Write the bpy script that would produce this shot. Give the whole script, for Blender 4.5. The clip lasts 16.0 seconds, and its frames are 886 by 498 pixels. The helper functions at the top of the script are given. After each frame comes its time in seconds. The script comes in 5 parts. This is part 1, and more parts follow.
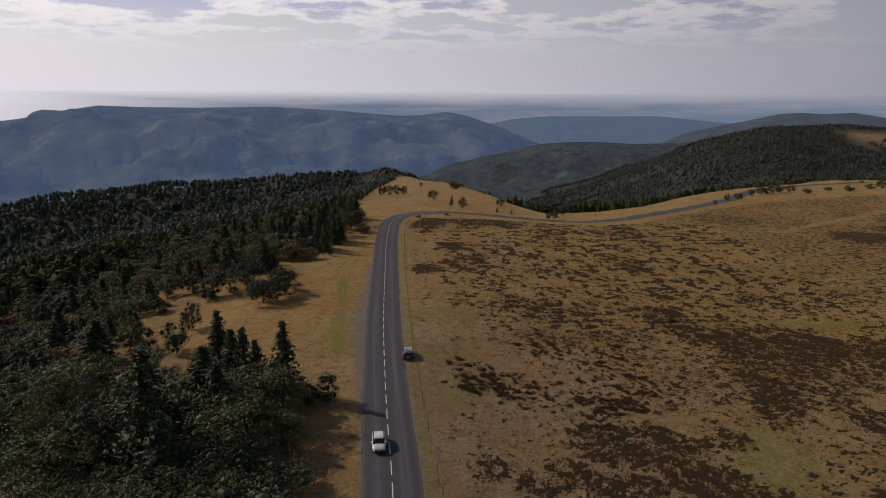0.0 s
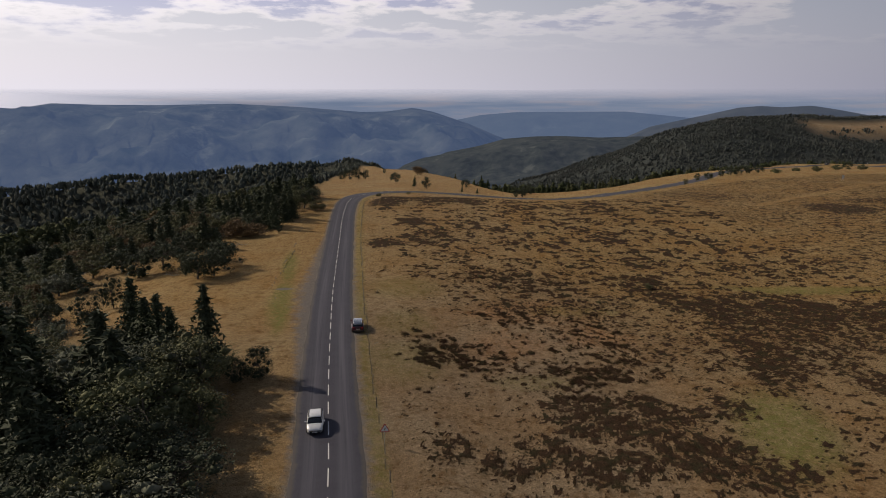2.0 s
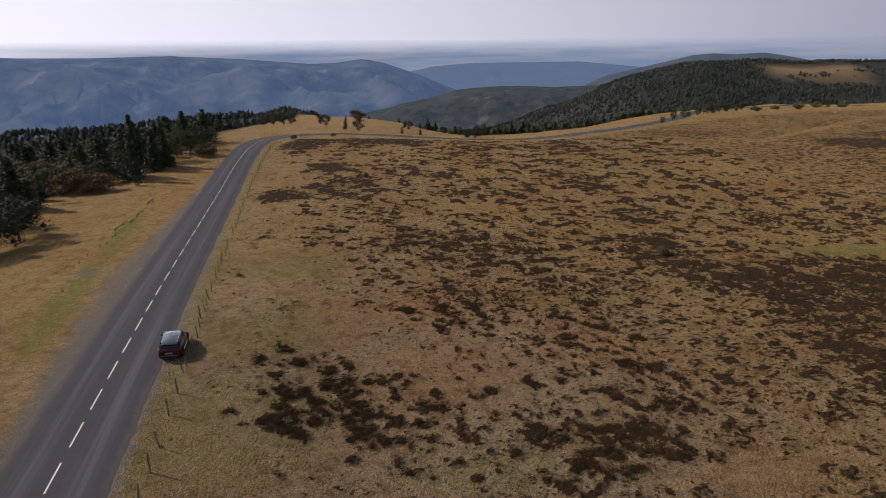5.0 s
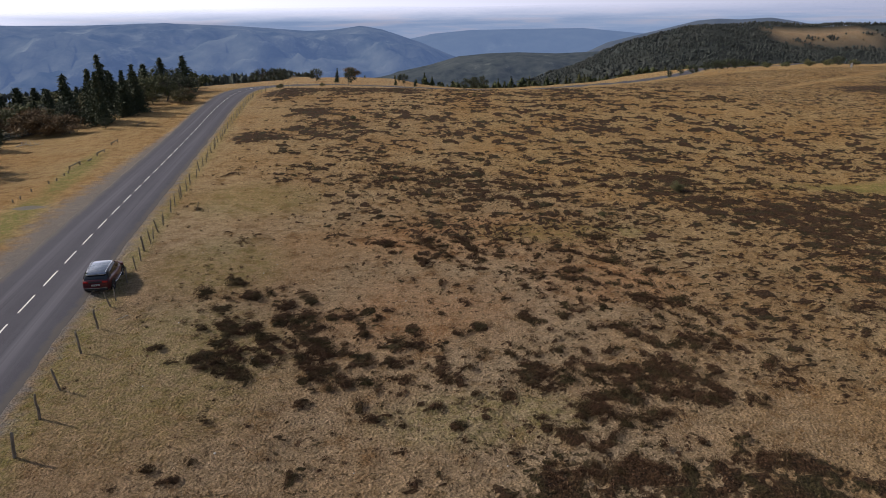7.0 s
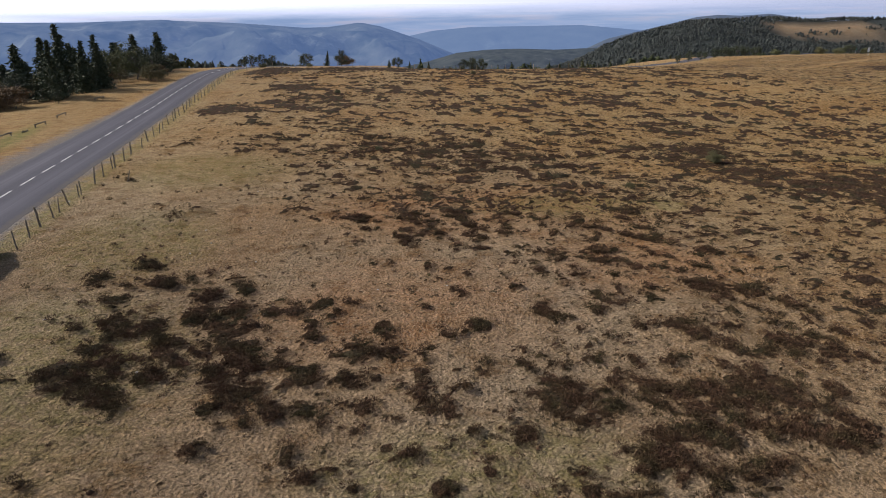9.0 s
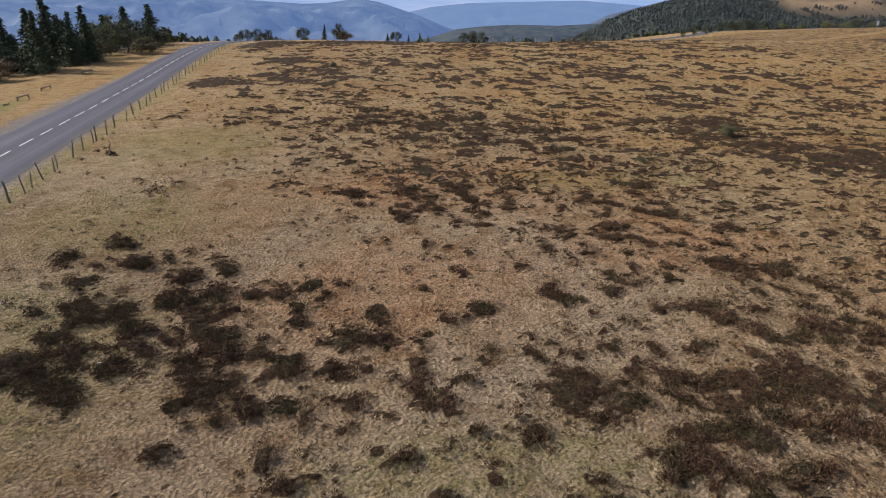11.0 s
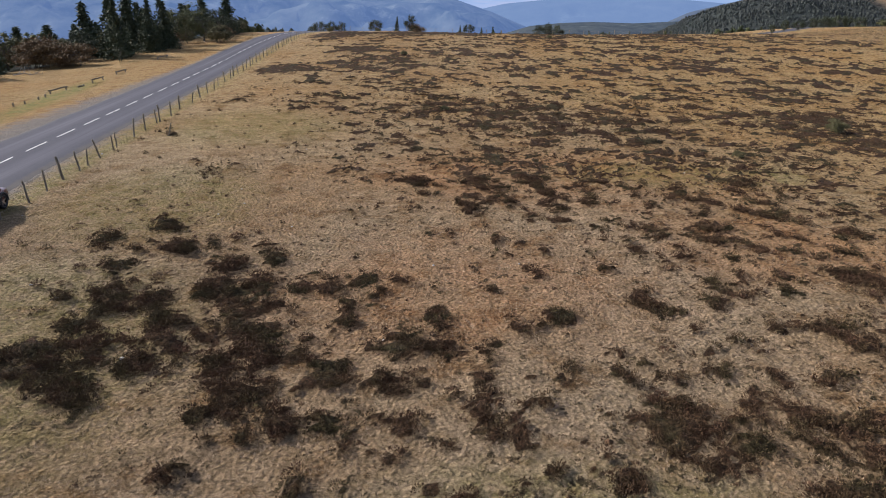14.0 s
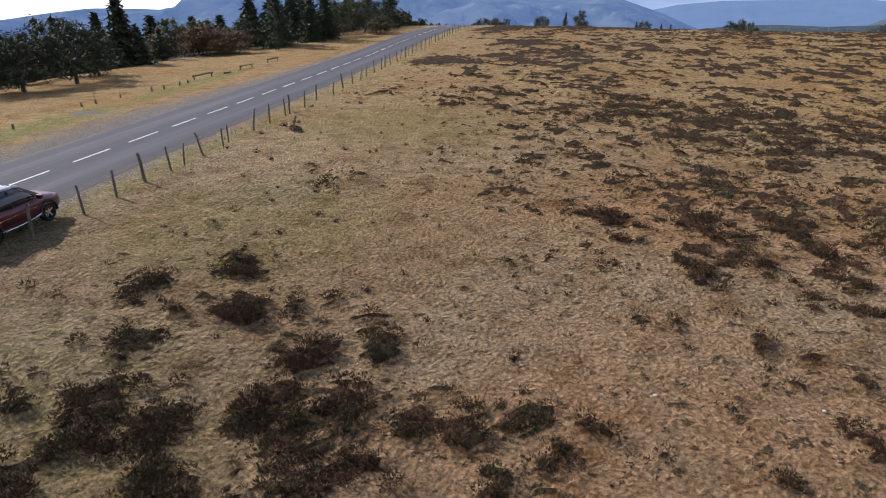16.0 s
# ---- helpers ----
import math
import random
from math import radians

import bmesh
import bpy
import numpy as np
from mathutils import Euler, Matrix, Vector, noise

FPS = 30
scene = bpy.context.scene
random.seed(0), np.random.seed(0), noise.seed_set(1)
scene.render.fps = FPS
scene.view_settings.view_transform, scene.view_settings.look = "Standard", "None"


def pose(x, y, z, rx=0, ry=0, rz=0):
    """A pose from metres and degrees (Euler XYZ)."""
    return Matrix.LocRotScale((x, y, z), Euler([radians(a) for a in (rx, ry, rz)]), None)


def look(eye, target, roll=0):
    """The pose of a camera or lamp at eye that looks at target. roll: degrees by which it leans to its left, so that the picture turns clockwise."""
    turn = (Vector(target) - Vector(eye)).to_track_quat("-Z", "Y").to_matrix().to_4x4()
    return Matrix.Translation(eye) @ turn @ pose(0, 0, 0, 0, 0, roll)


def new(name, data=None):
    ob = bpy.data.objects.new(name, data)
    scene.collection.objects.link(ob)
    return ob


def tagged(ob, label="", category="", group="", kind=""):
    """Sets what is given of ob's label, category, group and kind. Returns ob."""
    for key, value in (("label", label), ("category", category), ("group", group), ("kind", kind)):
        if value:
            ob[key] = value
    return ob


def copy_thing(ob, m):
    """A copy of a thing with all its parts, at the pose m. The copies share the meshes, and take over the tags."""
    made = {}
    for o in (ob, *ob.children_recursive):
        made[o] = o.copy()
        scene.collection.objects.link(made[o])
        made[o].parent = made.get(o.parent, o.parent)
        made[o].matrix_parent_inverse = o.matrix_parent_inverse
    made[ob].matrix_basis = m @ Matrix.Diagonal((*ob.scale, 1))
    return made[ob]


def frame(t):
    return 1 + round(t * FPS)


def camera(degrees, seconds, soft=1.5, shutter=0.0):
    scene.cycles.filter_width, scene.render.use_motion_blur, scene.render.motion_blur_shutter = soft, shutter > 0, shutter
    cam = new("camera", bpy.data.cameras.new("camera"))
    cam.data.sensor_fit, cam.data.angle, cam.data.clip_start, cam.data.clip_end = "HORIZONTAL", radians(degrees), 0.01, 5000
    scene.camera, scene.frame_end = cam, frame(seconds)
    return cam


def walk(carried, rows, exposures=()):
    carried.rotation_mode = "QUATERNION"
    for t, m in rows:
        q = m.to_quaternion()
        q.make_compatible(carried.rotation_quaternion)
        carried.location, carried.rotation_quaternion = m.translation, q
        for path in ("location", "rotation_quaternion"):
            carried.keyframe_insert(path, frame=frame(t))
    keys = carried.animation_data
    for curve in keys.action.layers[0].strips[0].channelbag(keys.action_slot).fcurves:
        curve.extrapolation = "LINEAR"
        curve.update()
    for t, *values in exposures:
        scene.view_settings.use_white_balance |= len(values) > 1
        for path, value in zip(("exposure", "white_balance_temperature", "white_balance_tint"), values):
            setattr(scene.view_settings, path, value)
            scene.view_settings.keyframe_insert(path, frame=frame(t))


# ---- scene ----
cam = camera(68.1, 16.0, 1.0)

# t, x, y, z, yaw (to the left), pitch (up), roll
ROWS = [
    (0.0, -0.00, 0.17, 46.98, 0.03, -13.57, 0.29),
    (0.5, 0.03, -0.17, 44.09, 0.03, -13.60, 0.24),
    (1.0, 0.32, 0.85, 41.58, 0.04, -13.57, 0.20),
    (1.5, 1.13, 5.09, 39.52, -2.04, -13.48, 0.07),
    (2.0, 2.43, 12.50, 37.22, -2.75, -13.72, -0.01),
    (2.5, 3.99, 22.30, 35.41, -2.70, -16.61, -0.19),
    (3.0, 5.10, 33.44, 33.85, -5.95, -16.62, -0.28),
    (3.5, 7.09, 43.20, 31.92, -6.59, -16.54, -0.42),
    (3.7, 7.75, 46.40, 31.05, -6.60, -16.60, -0.43),
    (4.6, 10.00, 54.60, 27.40, -6.64, -17.25, -0.46),
    (6.0, 11.97, 59.68, 22.08, -6.60, -18.46, -0.50),
    (6.5, 12.51, 61.69, 20.54, -6.56, -19.10, -0.56),
    (7.0, 12.93, 63.45, 19.15, -6.53, -20.12, -0.64),
    (7.5, 13.30, 65.51, 17.56, -6.52, -20.29, -0.66),
    (8.0, 13.91, 68.95, 16.03, -6.54, -20.27, -0.70),
    (8.5, 14.50, 72.83, 14.75, -6.58, -20.30, -0.71),
    (9.0, 14.87, 74.68, 13.36, -6.62, -20.26, -0.69),
    (11.5, 15.33, 78.40, 12.23, -6.57, -22.33, -0.78),
    (12.0, 15.51, 79.91, 11.78, -6.58, -22.29, -0.75),
    (12.5, 15.58, 80.40, 10.74, -6.18, -22.31, -0.73),
    (13.0, 15.50, 80.45, 10.84, -5.55, -22.33, -0.75),
    (13.5, 15.37, 80.52, 10.87, -3.08, -22.31, -0.77),
    (14.0, 15.24, 80.64, 10.80, -0.58, -22.28, -0.73),
    (14.5, 15.22, 81.29, 10.73, 8.80, -22.24, -0.85),
    (15.0, 14.86, 84.48, 10.48, 12.94, -22.15, -0.91),
    (15.5, 13.95, 88.85, 9.54, 12.91, -22.07, -0.86),
    (16.0, 13.25, 92.24, 8.60, 12.92, -22.03, -0.90),
]

EXPOSURES = [(0.0, -0.9, 7050, 10), (2.0, -0.75, 7000, 10), (3.5, -0.5, 6950, 10), (6.0, -0.4, 6500, 10), (7.0, -0.12, 6400, 10), (8.0, -0.05, 6350, 10), (9.0, 0.12, 6220, 10), (12.0, 0.46, 5980, 10), (14.0, 0.46, 5960, 10), (16.0, 0.42, 5930, 10)]


def aimed(x, y, z, yaw, pitch, roll):
    a, p = radians(yaw), radians(pitch)
    eye = Vector((x, y, z))
    return look(eye, eye + Vector((-math.sin(a) * math.cos(p), math.cos(a) * math.cos(p), math.sin(p))), roll)


walk(cam, [(row[0], aimed(*row[1:])) for row in ROWS], EXPOSURES)

# ---- sky and sun ----
SUN_AZ, SUN_EL = radians(-64.5), radians(33.0)  # azimuth from +y towards +x
SUN_DIR = Vector((math.sin(SUN_AZ) * math.cos(SUN_EL), math.cos(SUN_AZ) * math.cos(SUN_EL), math.sin(SUN_EL)))

world = bpy.data.worlds.new("world")
scene.world = world
world.use_nodes = True
wn, wl = world.node_tree.nodes, world.node_tree.links
wn.clear()
w_out, w_bg = wn.new("ShaderNodeOutputWorld"), wn.new("ShaderNodeBackground")
sky = wn.new("ShaderNodeTexSky")
sky.sky_type, sky.sun_disc = "NISHITA", False
sky.sun_elevation, sky.sun_rotation = SUN_EL, SUN_AZ
sky.altitude, sky.air_density, sky.dust_density, sky.ozone_density = 900, 1.0, 3.0, 1.0
w_bg.inputs["Strength"].default_value = 0.10
# cumulus: noise on a flat layer above, seen along the direction of view
w_tc = wn.new("ShaderNodeTexCoord")
w_sep = wn.new("ShaderNodeSeparateXYZ")
wl.new(w_tc.outputs["Generated"], w_sep.inputs[0])


def w_math(op, a, b=None, clamp=False):
    n = wn.new("ShaderNodeMath")
    n.operation, n.use_clamp = op, clamp
    for k, v in enumerate((a, b)):
        if v is None:
            continue
        if isinstance(v, (int, float)):
            n.inputs[k].default_value = v
        else:
            wl.new(v, n.inputs[k])
    return n.outputs[0]


w_h = w_math("ADD", w_math("MULTIPLY", w_math("MAXIMUM", w_sep.outputs[2], 0.0), 0.8), 0.11)
w_comb = wn.new("ShaderNodeCombineXYZ")
wl.new(w_math("DIVIDE", w_sep.outputs[0], w_h), w_comb.inputs[0])
wl.new(w_math("DIVIDE", w_sep.outputs[1], w_h), w_comb.inputs[1])
w_n1 = wn.new("ShaderNodeTexNoise")
w_n1.inputs["Scale"].default_value, w_n1.inputs["Detail"].default_value, w_n1.inputs["Roughness"].default_value = 0.8, 9, 0.60
wl.new(w_comb.outputs[0], w_n1.inputs["Vector"])
w_cov = wn.new("ShaderNodeMapRange")
w_cov.inputs["From Min"].default_value, w_cov.inputs["From Max"].default_value = 0.45, 0.54
wl.new(w_n1.outputs["Fac"], w_cov.inputs["Value"])
w_up = wn.new("ShaderNodeMapRange")
w_up.inputs["From Min"].default_value, w_up.inputs["From Max"].default_value = 0.05, 0.13
wl.new(w_sep.outputs[2], w_up.inputs["Value"])
w_clear = wn.new("ShaderNodeMapRange")
w_clear.inputs["From Min"].default_value, w_clear.inputs["From Max"].default_value = 0.22, 0.65
w_clear.inputs["To Min"].default_value, w_clear.inputs["To Max"].default_value = 1.0, 0.12
wl.new(w_sep.outputs[2], w_clear.inputs["Value"])
w_fac = w_math("MULTIPLY", w_math("MULTIPLY", w_cov.outputs[0], w_up.outputs[0], True), w_clear.outputs[0], True)
w_shade = wn.new("ShaderNodeValToRGB")
w_shade.color_ramp.elements[0].position, w_shade.color_ramp.elements[0].color = 0.49, (21.5, 20.3, 21.0, 1)
w_shade.color_ramp.elements[1].position, w_shade.color_ramp.elements[1].color = 0.575, (7.8, 8.3, 11.8, 1)
wl.new(w_n1.outputs["Fac"], w_shade.inputs[0])
w_haze = wn.new("ShaderNodeMix")
w_haze.data_type = "RGBA"
w_dot = wn.new("ShaderNodeVectorMath")
w_dot.operation = "DOT_PRODUCT"
w_dot.inputs[1].default_value = SUN_DIR
wl.new(w_tc.outputs["Generated"], w_dot.inputs[0])
w_glow = wn.new("ShaderNodeMapRange")
w_glow.inputs["From Min"].default_value, w_glow.inputs["From Max"].default_value = -0.5, 0.75
wl.new(w_dot.outputs["Value"], w_glow.inputs["Value"])
w_tint = wn.new("ShaderNodeMix")
w_tint.data_type = "RGBA"
w_tint.inputs[6].default_value, w_tint.inputs[7].default_value = (2.3, 2.6, 4.3, 1), (14.3, 14.3, 16.9, 1)
wl.new(w_glow.outputs[0], w_tint.inputs[0])
wl.new(w_tint.outputs[2], w_haze.inputs[7])
w_low = wn.new("ShaderNodeMapRange")
w_low.inputs["From Min"].default_value, w_low.inputs["From Max"].default_value = 0.36, 0.0
w_low.inputs["To Max"].default_value = 0.92
wl.new(w_sep.outputs[2], w_low.inputs["Value"])
wl.new(w_low.outputs[0], w_haze.inputs[0])
wl.new(sky.outputs[0], w_haze.inputs[6])
w_mix = wn.new("ShaderNodeMix")
w_mix.data_type = "RGBA"
wl.new(w_fac, w_mix.inputs[0])
wl.new(w_haze.outputs[2], w_mix.inputs[6])
w_dim = wn.new("ShaderNodeMix")
w_dim.data_type, w_dim.blend_type = "RGBA", "MULTIPLY"
w_dim.inputs[0].default_value = 1.0
w_k = w_math("ADD", w_math("MULTIPLY", w_glow.outputs[0], 0.95), 0.18)
w_grey = wn.new("ShaderNodeCombineXYZ")
for w_i in range(3):
    wl.new(w_k, w_grey.inputs[w_i])
wl.new(w_shade.outputs[0], w_dim.inputs[6])
wl.new(w_grey.outputs[0], w_dim.inputs[7])
wl.new(w_dim.outputs[2], w_mix.inputs[7])
wl.new(w_mix.outputs[2], w_bg.inputs["Color"])
wl.new(w_bg.outputs[0], w_out.inputs[0])

sun_data = bpy.data.lights.new("sun", "SUN")
sun_data.energy, sun_data.angle, sun_data.color = 5.0, radians(0.53), (1.0, 0.90, 0.77)
sun = new("sun", sun_data)
sun.matrix_world = look(SUN_DIR * 300, (0, 0, 0))


# ---- materials ----
class Mat:
    """A node material with a Principled shader and a few shorthands."""

    def __init__(self, name, rough=0.9, metal=0.0, spec=0.3):
        self.m = bpy.data.materials.new(name)
        self.m.use_nodes = True
        self.t = self.m.node_tree
        self.b = self.t.nodes["Principled BSDF"]
        self.b.inputs["Roughness"].default_value = rough
        self.b.inputs["Metallic"].default_value = metal
        self.b.inputs["Specular IOR Level"].default_value = spec

    def node(self, kind, **inputs):
        n = self.t.nodes.new(kind)
        for k, v in inputs.items():
            self.put(n.inputs[k.replace("_", " ")], v)
        return n

    def put(self, socket, v):
        if isinstance(v, bpy.types.NodeSocket):
            self.t.links.new(v, socket)
        else:
            socket.default_value = v

    def coord(self, kind="Object"):
        if kind == "World":
            return self.node("ShaderNodeNewGeometry").outputs["Position"]
        return self.node("ShaderNodeTexCoord").outputs[kind]

    def noise(self, vec, scale, detail=4.0, rough=0.55):
        return self.node("ShaderNodeTexNoise", Vector=vec, Scale=scale, Detail=detail, Roughness=rough).outputs["Fac"]

    def ramp(self, fac, *stops):
        n = self.node("ShaderNodeValToRGB", Fac=fac)
        els = n.color_ramp.elements
        while len(els) < len(stops):
            els.new(0.5)
        for e, (p, c) in zip(els, stops):
            e.position, e.color = p, (*c, 1) if len(c) == 3 else c
        return n.outputs[0]

    def span(self, v, a, b, c=0.0, d=1.0):
        n = self.node("ShaderNodeMapRange")
        self.put(n.inputs["Value"], v)
        for k, x in zip(("From Min", "From Max", "To Min", "To Max"), (a, b, c, d)):
            n.inputs[k].default_value = x
        return n.outputs[0]

    def math(self, op, a, b=0.0, clamp=False):
        n = self.t.nodes.new("ShaderNodeMath")
        n.operation, n.use_clamp = op, clamp
        self.put(n.inputs[0], a)
        self.put(n.inputs[1], b)
        return n.outputs[0]

    def mix(self, fac, a, b, mode="MIX"):
        n = self.t.nodes.new("ShaderNodeMix")
        n.data_type, n.blend_type = "RGBA", mode
        self.put(n.inputs[0], fac)
        for k, c in ((6, a), (7, b)):
            self.put(n.inputs[k], c if isinstance(c, bpy.types.NodeSocket) else (*c, 1))
        return n.outputs[2]

    def attr(self, name):
        n = self.t.nodes.new("ShaderNodeAttribute")
        n.attribute_name = name
        return n.outputs["Fac"]

    def color(self, c):
        self.put(self.b.inputs["Base Color"], c if isinstance(c, bpy.types.NodeSocket) else (*c, 1))
        return self

    def bump(self, height, strength=0.5, distance=0.1):
        n = self.node("ShaderNodeBump", Height=height, Strength=strength, Distance=distance)
        self.put(self.b.inputs["Normal"], n.outputs[0])
        return self


def rnd_island(m):
    return m.node("ShaderNodeNewGeometry").outputs["Random Per Island"]


def rnd_object(m):
    return m.node("ShaderNodeObjectInfo").outputs["Random"]


def plain(name, c, rough=0.6, metal=0.0, spec=0.4, vary=0.12, scale=6.0):
    m = Mat(name, rough, metal, spec)
    f = m.noise(m.coord(), scale, 5)
    m.color(m.mix(m.span(f, 0.3, 0.7), [v * (1 - vary) for v in c], [min(1, v * (1 + vary)) for v in c]))
    return m.m


def make_ground():
    m = Mat("moorland", 0.95, 0, 0.1)
    p = m.coord("World")
    heath, green, forest, grit, far, worn = (m.attr(k) for k in ("heath", "green", "forest", "grit", "gold", "worn"))
    warp = m.node("ShaderNodeTexNoise", Vector=p, Scale=2.2, Detail=3.0).outputs["Color"]
    q = m.node("ShaderNodeVectorMath", Vector=warp)
    q.operation = "MULTIPLY_ADD"
    q.inputs[1].default_value = (0.26, 0.26, 0.26)
    m.put(q.inputs[2], p)
    cells = m.node("ShaderNodeTexVoronoi", Vector=q.outputs[0], Scale=7.5)
    cells.feature = "SMOOTH_F1"
    cells.inputs["Smoothness"].default_value = 0.9
    cell = cells.outputs["Distance"]
    fine, mid, big = m.noise(p, 10.0, 7, 0.80), m.noise(p, 1.7, 5, 0.65), m.noise(p, 0.07, 4)
    # tussocks: pale tops; the shade, moss and soil between them painted dark
    top = m.math("ADD", m.math("MULTIPLY", m.math("SUBTRACT", 0.42, cell), 0.32), m.math("MULTIPLY", m.math("SUBTRACT", fine, 0.5), 1.9))
    up = m.span(top, -0.30, 0.54)
    straw = m.mix(up, (0.135, 0.100, 0.058), (0.715, 0.525, 0.345))
    golden = m.mix(up, (0.165, 0.106, 0.044), (0.93, 0.630, 0.265))
    straw = m.mix(m.math("MULTIPLY", far, 0.8), straw, golden)
    straw = m.mix(m.span(mid, 0.42, 0.64), straw, (0.74, 0.725, 0.68), "MULTIPLY")
    straw = m.mix(m.span(big, 0.40, 0.62), straw, (0.93, 0.84, 0.74), "MULTIPLY")
    lumps = m.noise(p, 0.55, 5, 0.7)
    # shading of the larger lumps painted on as darker and paler patches
    straw = m.mix(m.span(lumps, 0.50, 0.66), straw, (0.66, 0.57, 0.46), "MULTIPLY")
    straw = m.mix(m.span(lumps, 0.46, 0.30, 0, 0.6), straw, (1.22, 1.20, 1.18), "MULTIPLY")
    straw = m.mix(m.math("MULTIPLY", m.attr("russet"), m.span(m.noise(p, 0.35, 4, 0.6), 0.3, 0.6, 0.3, 0.9)), straw, (1.09, 0.91, 0.80), "MULTIPLY")
    moss = m.mix(up, (0.095, 0.092, 0.026), (0.385, 0.375, 0.105))
    c = m.mix(m.math("MULTIPLY", m.math("MULTIPLY", green, 1.0), m.span(mid, 0.25, 0.6), True), straw, moss)
    twig = m.noise(p, 7.0, 5, 0.75)
    ling = m.mix(m.span(twig, 0.36, 0.66), (0.020, 0.012, 0.007), (0.128, 0.072, 0.038))
    olive = m.mix(m.span(twig, 0.36, 0.66), (0.020, 0.016, 0.008), (0.098, 0.078, 0.036))
    ling = m.mix(m.span(m.noise(p, 0.6, 4), 0.48, 0.62), ling, olive)
    # where the land is far off the clumps are the shader's own
    spots = m.math("MULTIPLY", m.math("SUBTRACT", m.noise(p, 0.62, 5, 0.72), 0.5), 3.4)
    rough_edge = m.math("MULTIPLY", m.math("SUBTRACT", fine, 0.5), 0.9)
    hm = m.math("MULTIPLY", m.span(m.math("ADD", heath, spots), 0.44, 0.56), m.span(heath, 0.02, 0.12))
    frayed = m.math("MULTIPLY", m.math("SUBTRACT", m.noise(p, 3.2, 4, 0.7), 0.5), 0.9)
    near = m.span(m.math("ADD", m.attr("clump"), m.math("ADD", rough_edge, frayed)), 0.44, 0.64)
    n = m.node("ShaderNodeMix", Factor=worn)
    m.put(n.inputs[2], hm)
    m.put(n.inputs[3], near)
    hm = n.outputs[0]
    # small dark tussocks all over the pasture
    tussock = m.math("MULTIPLY", m.span(m.math("ADD", m.noise(p, 2.4, 4, 0.62), m.math("MULTIPLY", heath, 0.16)), 0.605, 0.655, 0, 0.85), m.span(heath, 0.01, 0.05))
    hm = m.math("MAXIMUM", hm, tussock)
    c = m.mix(hm, c, ling)
    stone = m.mix(m.span(fine, 0.4, 0.6), (0.130, 0.120, 0.118), (0.265, 0.245, 0.238))
    gm = m.span(m.math("ADD", grit, m.math("MULTIPLY", m.math("SUBTRACT", m.noise(p, 0.8, 5, 0.7), 0.5), 1.3)), 0.30, 0.80, 0, 0.85)
    c = m.mix(gm, c, stone)
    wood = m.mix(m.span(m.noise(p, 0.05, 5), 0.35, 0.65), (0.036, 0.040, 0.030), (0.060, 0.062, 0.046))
    # wood floor of the eastern hills, toned blue-grey to match their painted haze
    hazed_wood = m.mix(m.span(m.noise(p, 0.02, 5, 0.7), 0.35, 0.65), (0.032, 0.038, 0.036), (0.050, 0.055, 0.049))
    wood = m.mix(m.span(m.node("ShaderNodeSeparateXYZ", Vector=p).outputs[0], 60, 220), wood, hazed_wood)
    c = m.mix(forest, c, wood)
    m.color(c)
    h = m.math("ADD", m.math("MULTIPLY", m.math("SUBTRACT", m.math("MULTIPLY", up, 0.45), m.math("MULTIPLY", cell, 1.2)), 1.0), m.math("ADD", m.math("ADD", m.math("MULTIPLY", mid, 0.6), m.math("MULTIPLY", lumps, 1.2)), m.math("MULTIPLY", twig, m.math("MULTIPLY", hm, 2.2))))
    m.bump(h, 1.0, 0.22)
    return m.m


def make_asphalt():
    m = Mat("worn asphalt", 0.9, 0, 0.12)
    p = m.coord("World")
    u = m.attr("across")
    g = m.noise(p, 40, 3, 0.7)
    c = m.mix(m.span(g, 0.3, 0.7), (0.037, 0.036, 0.047), (0.081, 0.078, 0.096))
    c = m.mix(m.span(m.noise(p, 0.5, 5), 0.35, 0.7, 0, 0.7), c, (0.069, 0.067, 0.082))
    # paler polished wheel tracks, darker crown
    track = m.span(m.math("ABSOLUTE", m.math("SUBTRACT", m.math("ABSOLUTE", u, 0), 0.52)), 0.30, 0.02)
    streak = m.noise(m.node("ShaderNodeCombineXYZ", X=m.math("MULTIPLY", u, 9.0), Y=m.math("MULTIPLY", m.attr("along"), 0.03)).outputs[0], 1.0, 4)
    c = m.mix(m.math("MULTIPLY", track, m.span(streak, 0.35, 0.65), True), c, (0.105, 0.103, 0.122))
    edge = m.span(m.math("ADD", m.math("ABSOLUTE", u, 0), m.math("MULTIPLY", m.math("SUBTRACT", m.noise(p, 1.2, 4, 0.7), 0.5), 0.25)), 0.93, 1.04)
    c = m.mix(edge, c, (0.090, 0.081, 0.076))
    m.color(c)
    m.bump(g, 0.25, 0.01)
    return m.m


def make_paint():
    m = Mat("worn road paint", 0.7, 0, 0.3)
    p = m.coord("World")
    m.color(m.mix(m.span(m.noise(p, 14, 5, 0.7), 0.42, 0.62), (0.78, 0.77, 0.74), (0.40, 0.39, 0.38)))
    return m.m


def make_leaf(name, dark, light, other, rough=0.75):
    m = Mat(name, rough, 0, 0.25)
    r = rnd_island(m)
    c = m.mix(r, dark, light)
    c = m.mix(m.span(rnd_object(m), 0.35, 1.0, 0, 0.85), c, other)
    c = m.mix(m.span(m.noise(m.coord(), 0.7, 3), 0.4, 0.7, 0, 0.5), c, light)
    m.color(c)
    return m.m


def make_bark(name, a, b):
    m = Mat(name, 0.95, 0, 0.1)
    f = m.noise(m.node("ShaderNodeMapping", Vector=m.coord(), Scale=(6, 6, 1.2)).outputs[0], 2.0, 6, 0.7)
    m.color(m.mix(m.span(f, 0.35, 0.65), a, b))
    m.bump(f, 0.8, 0.03)
    return m.m


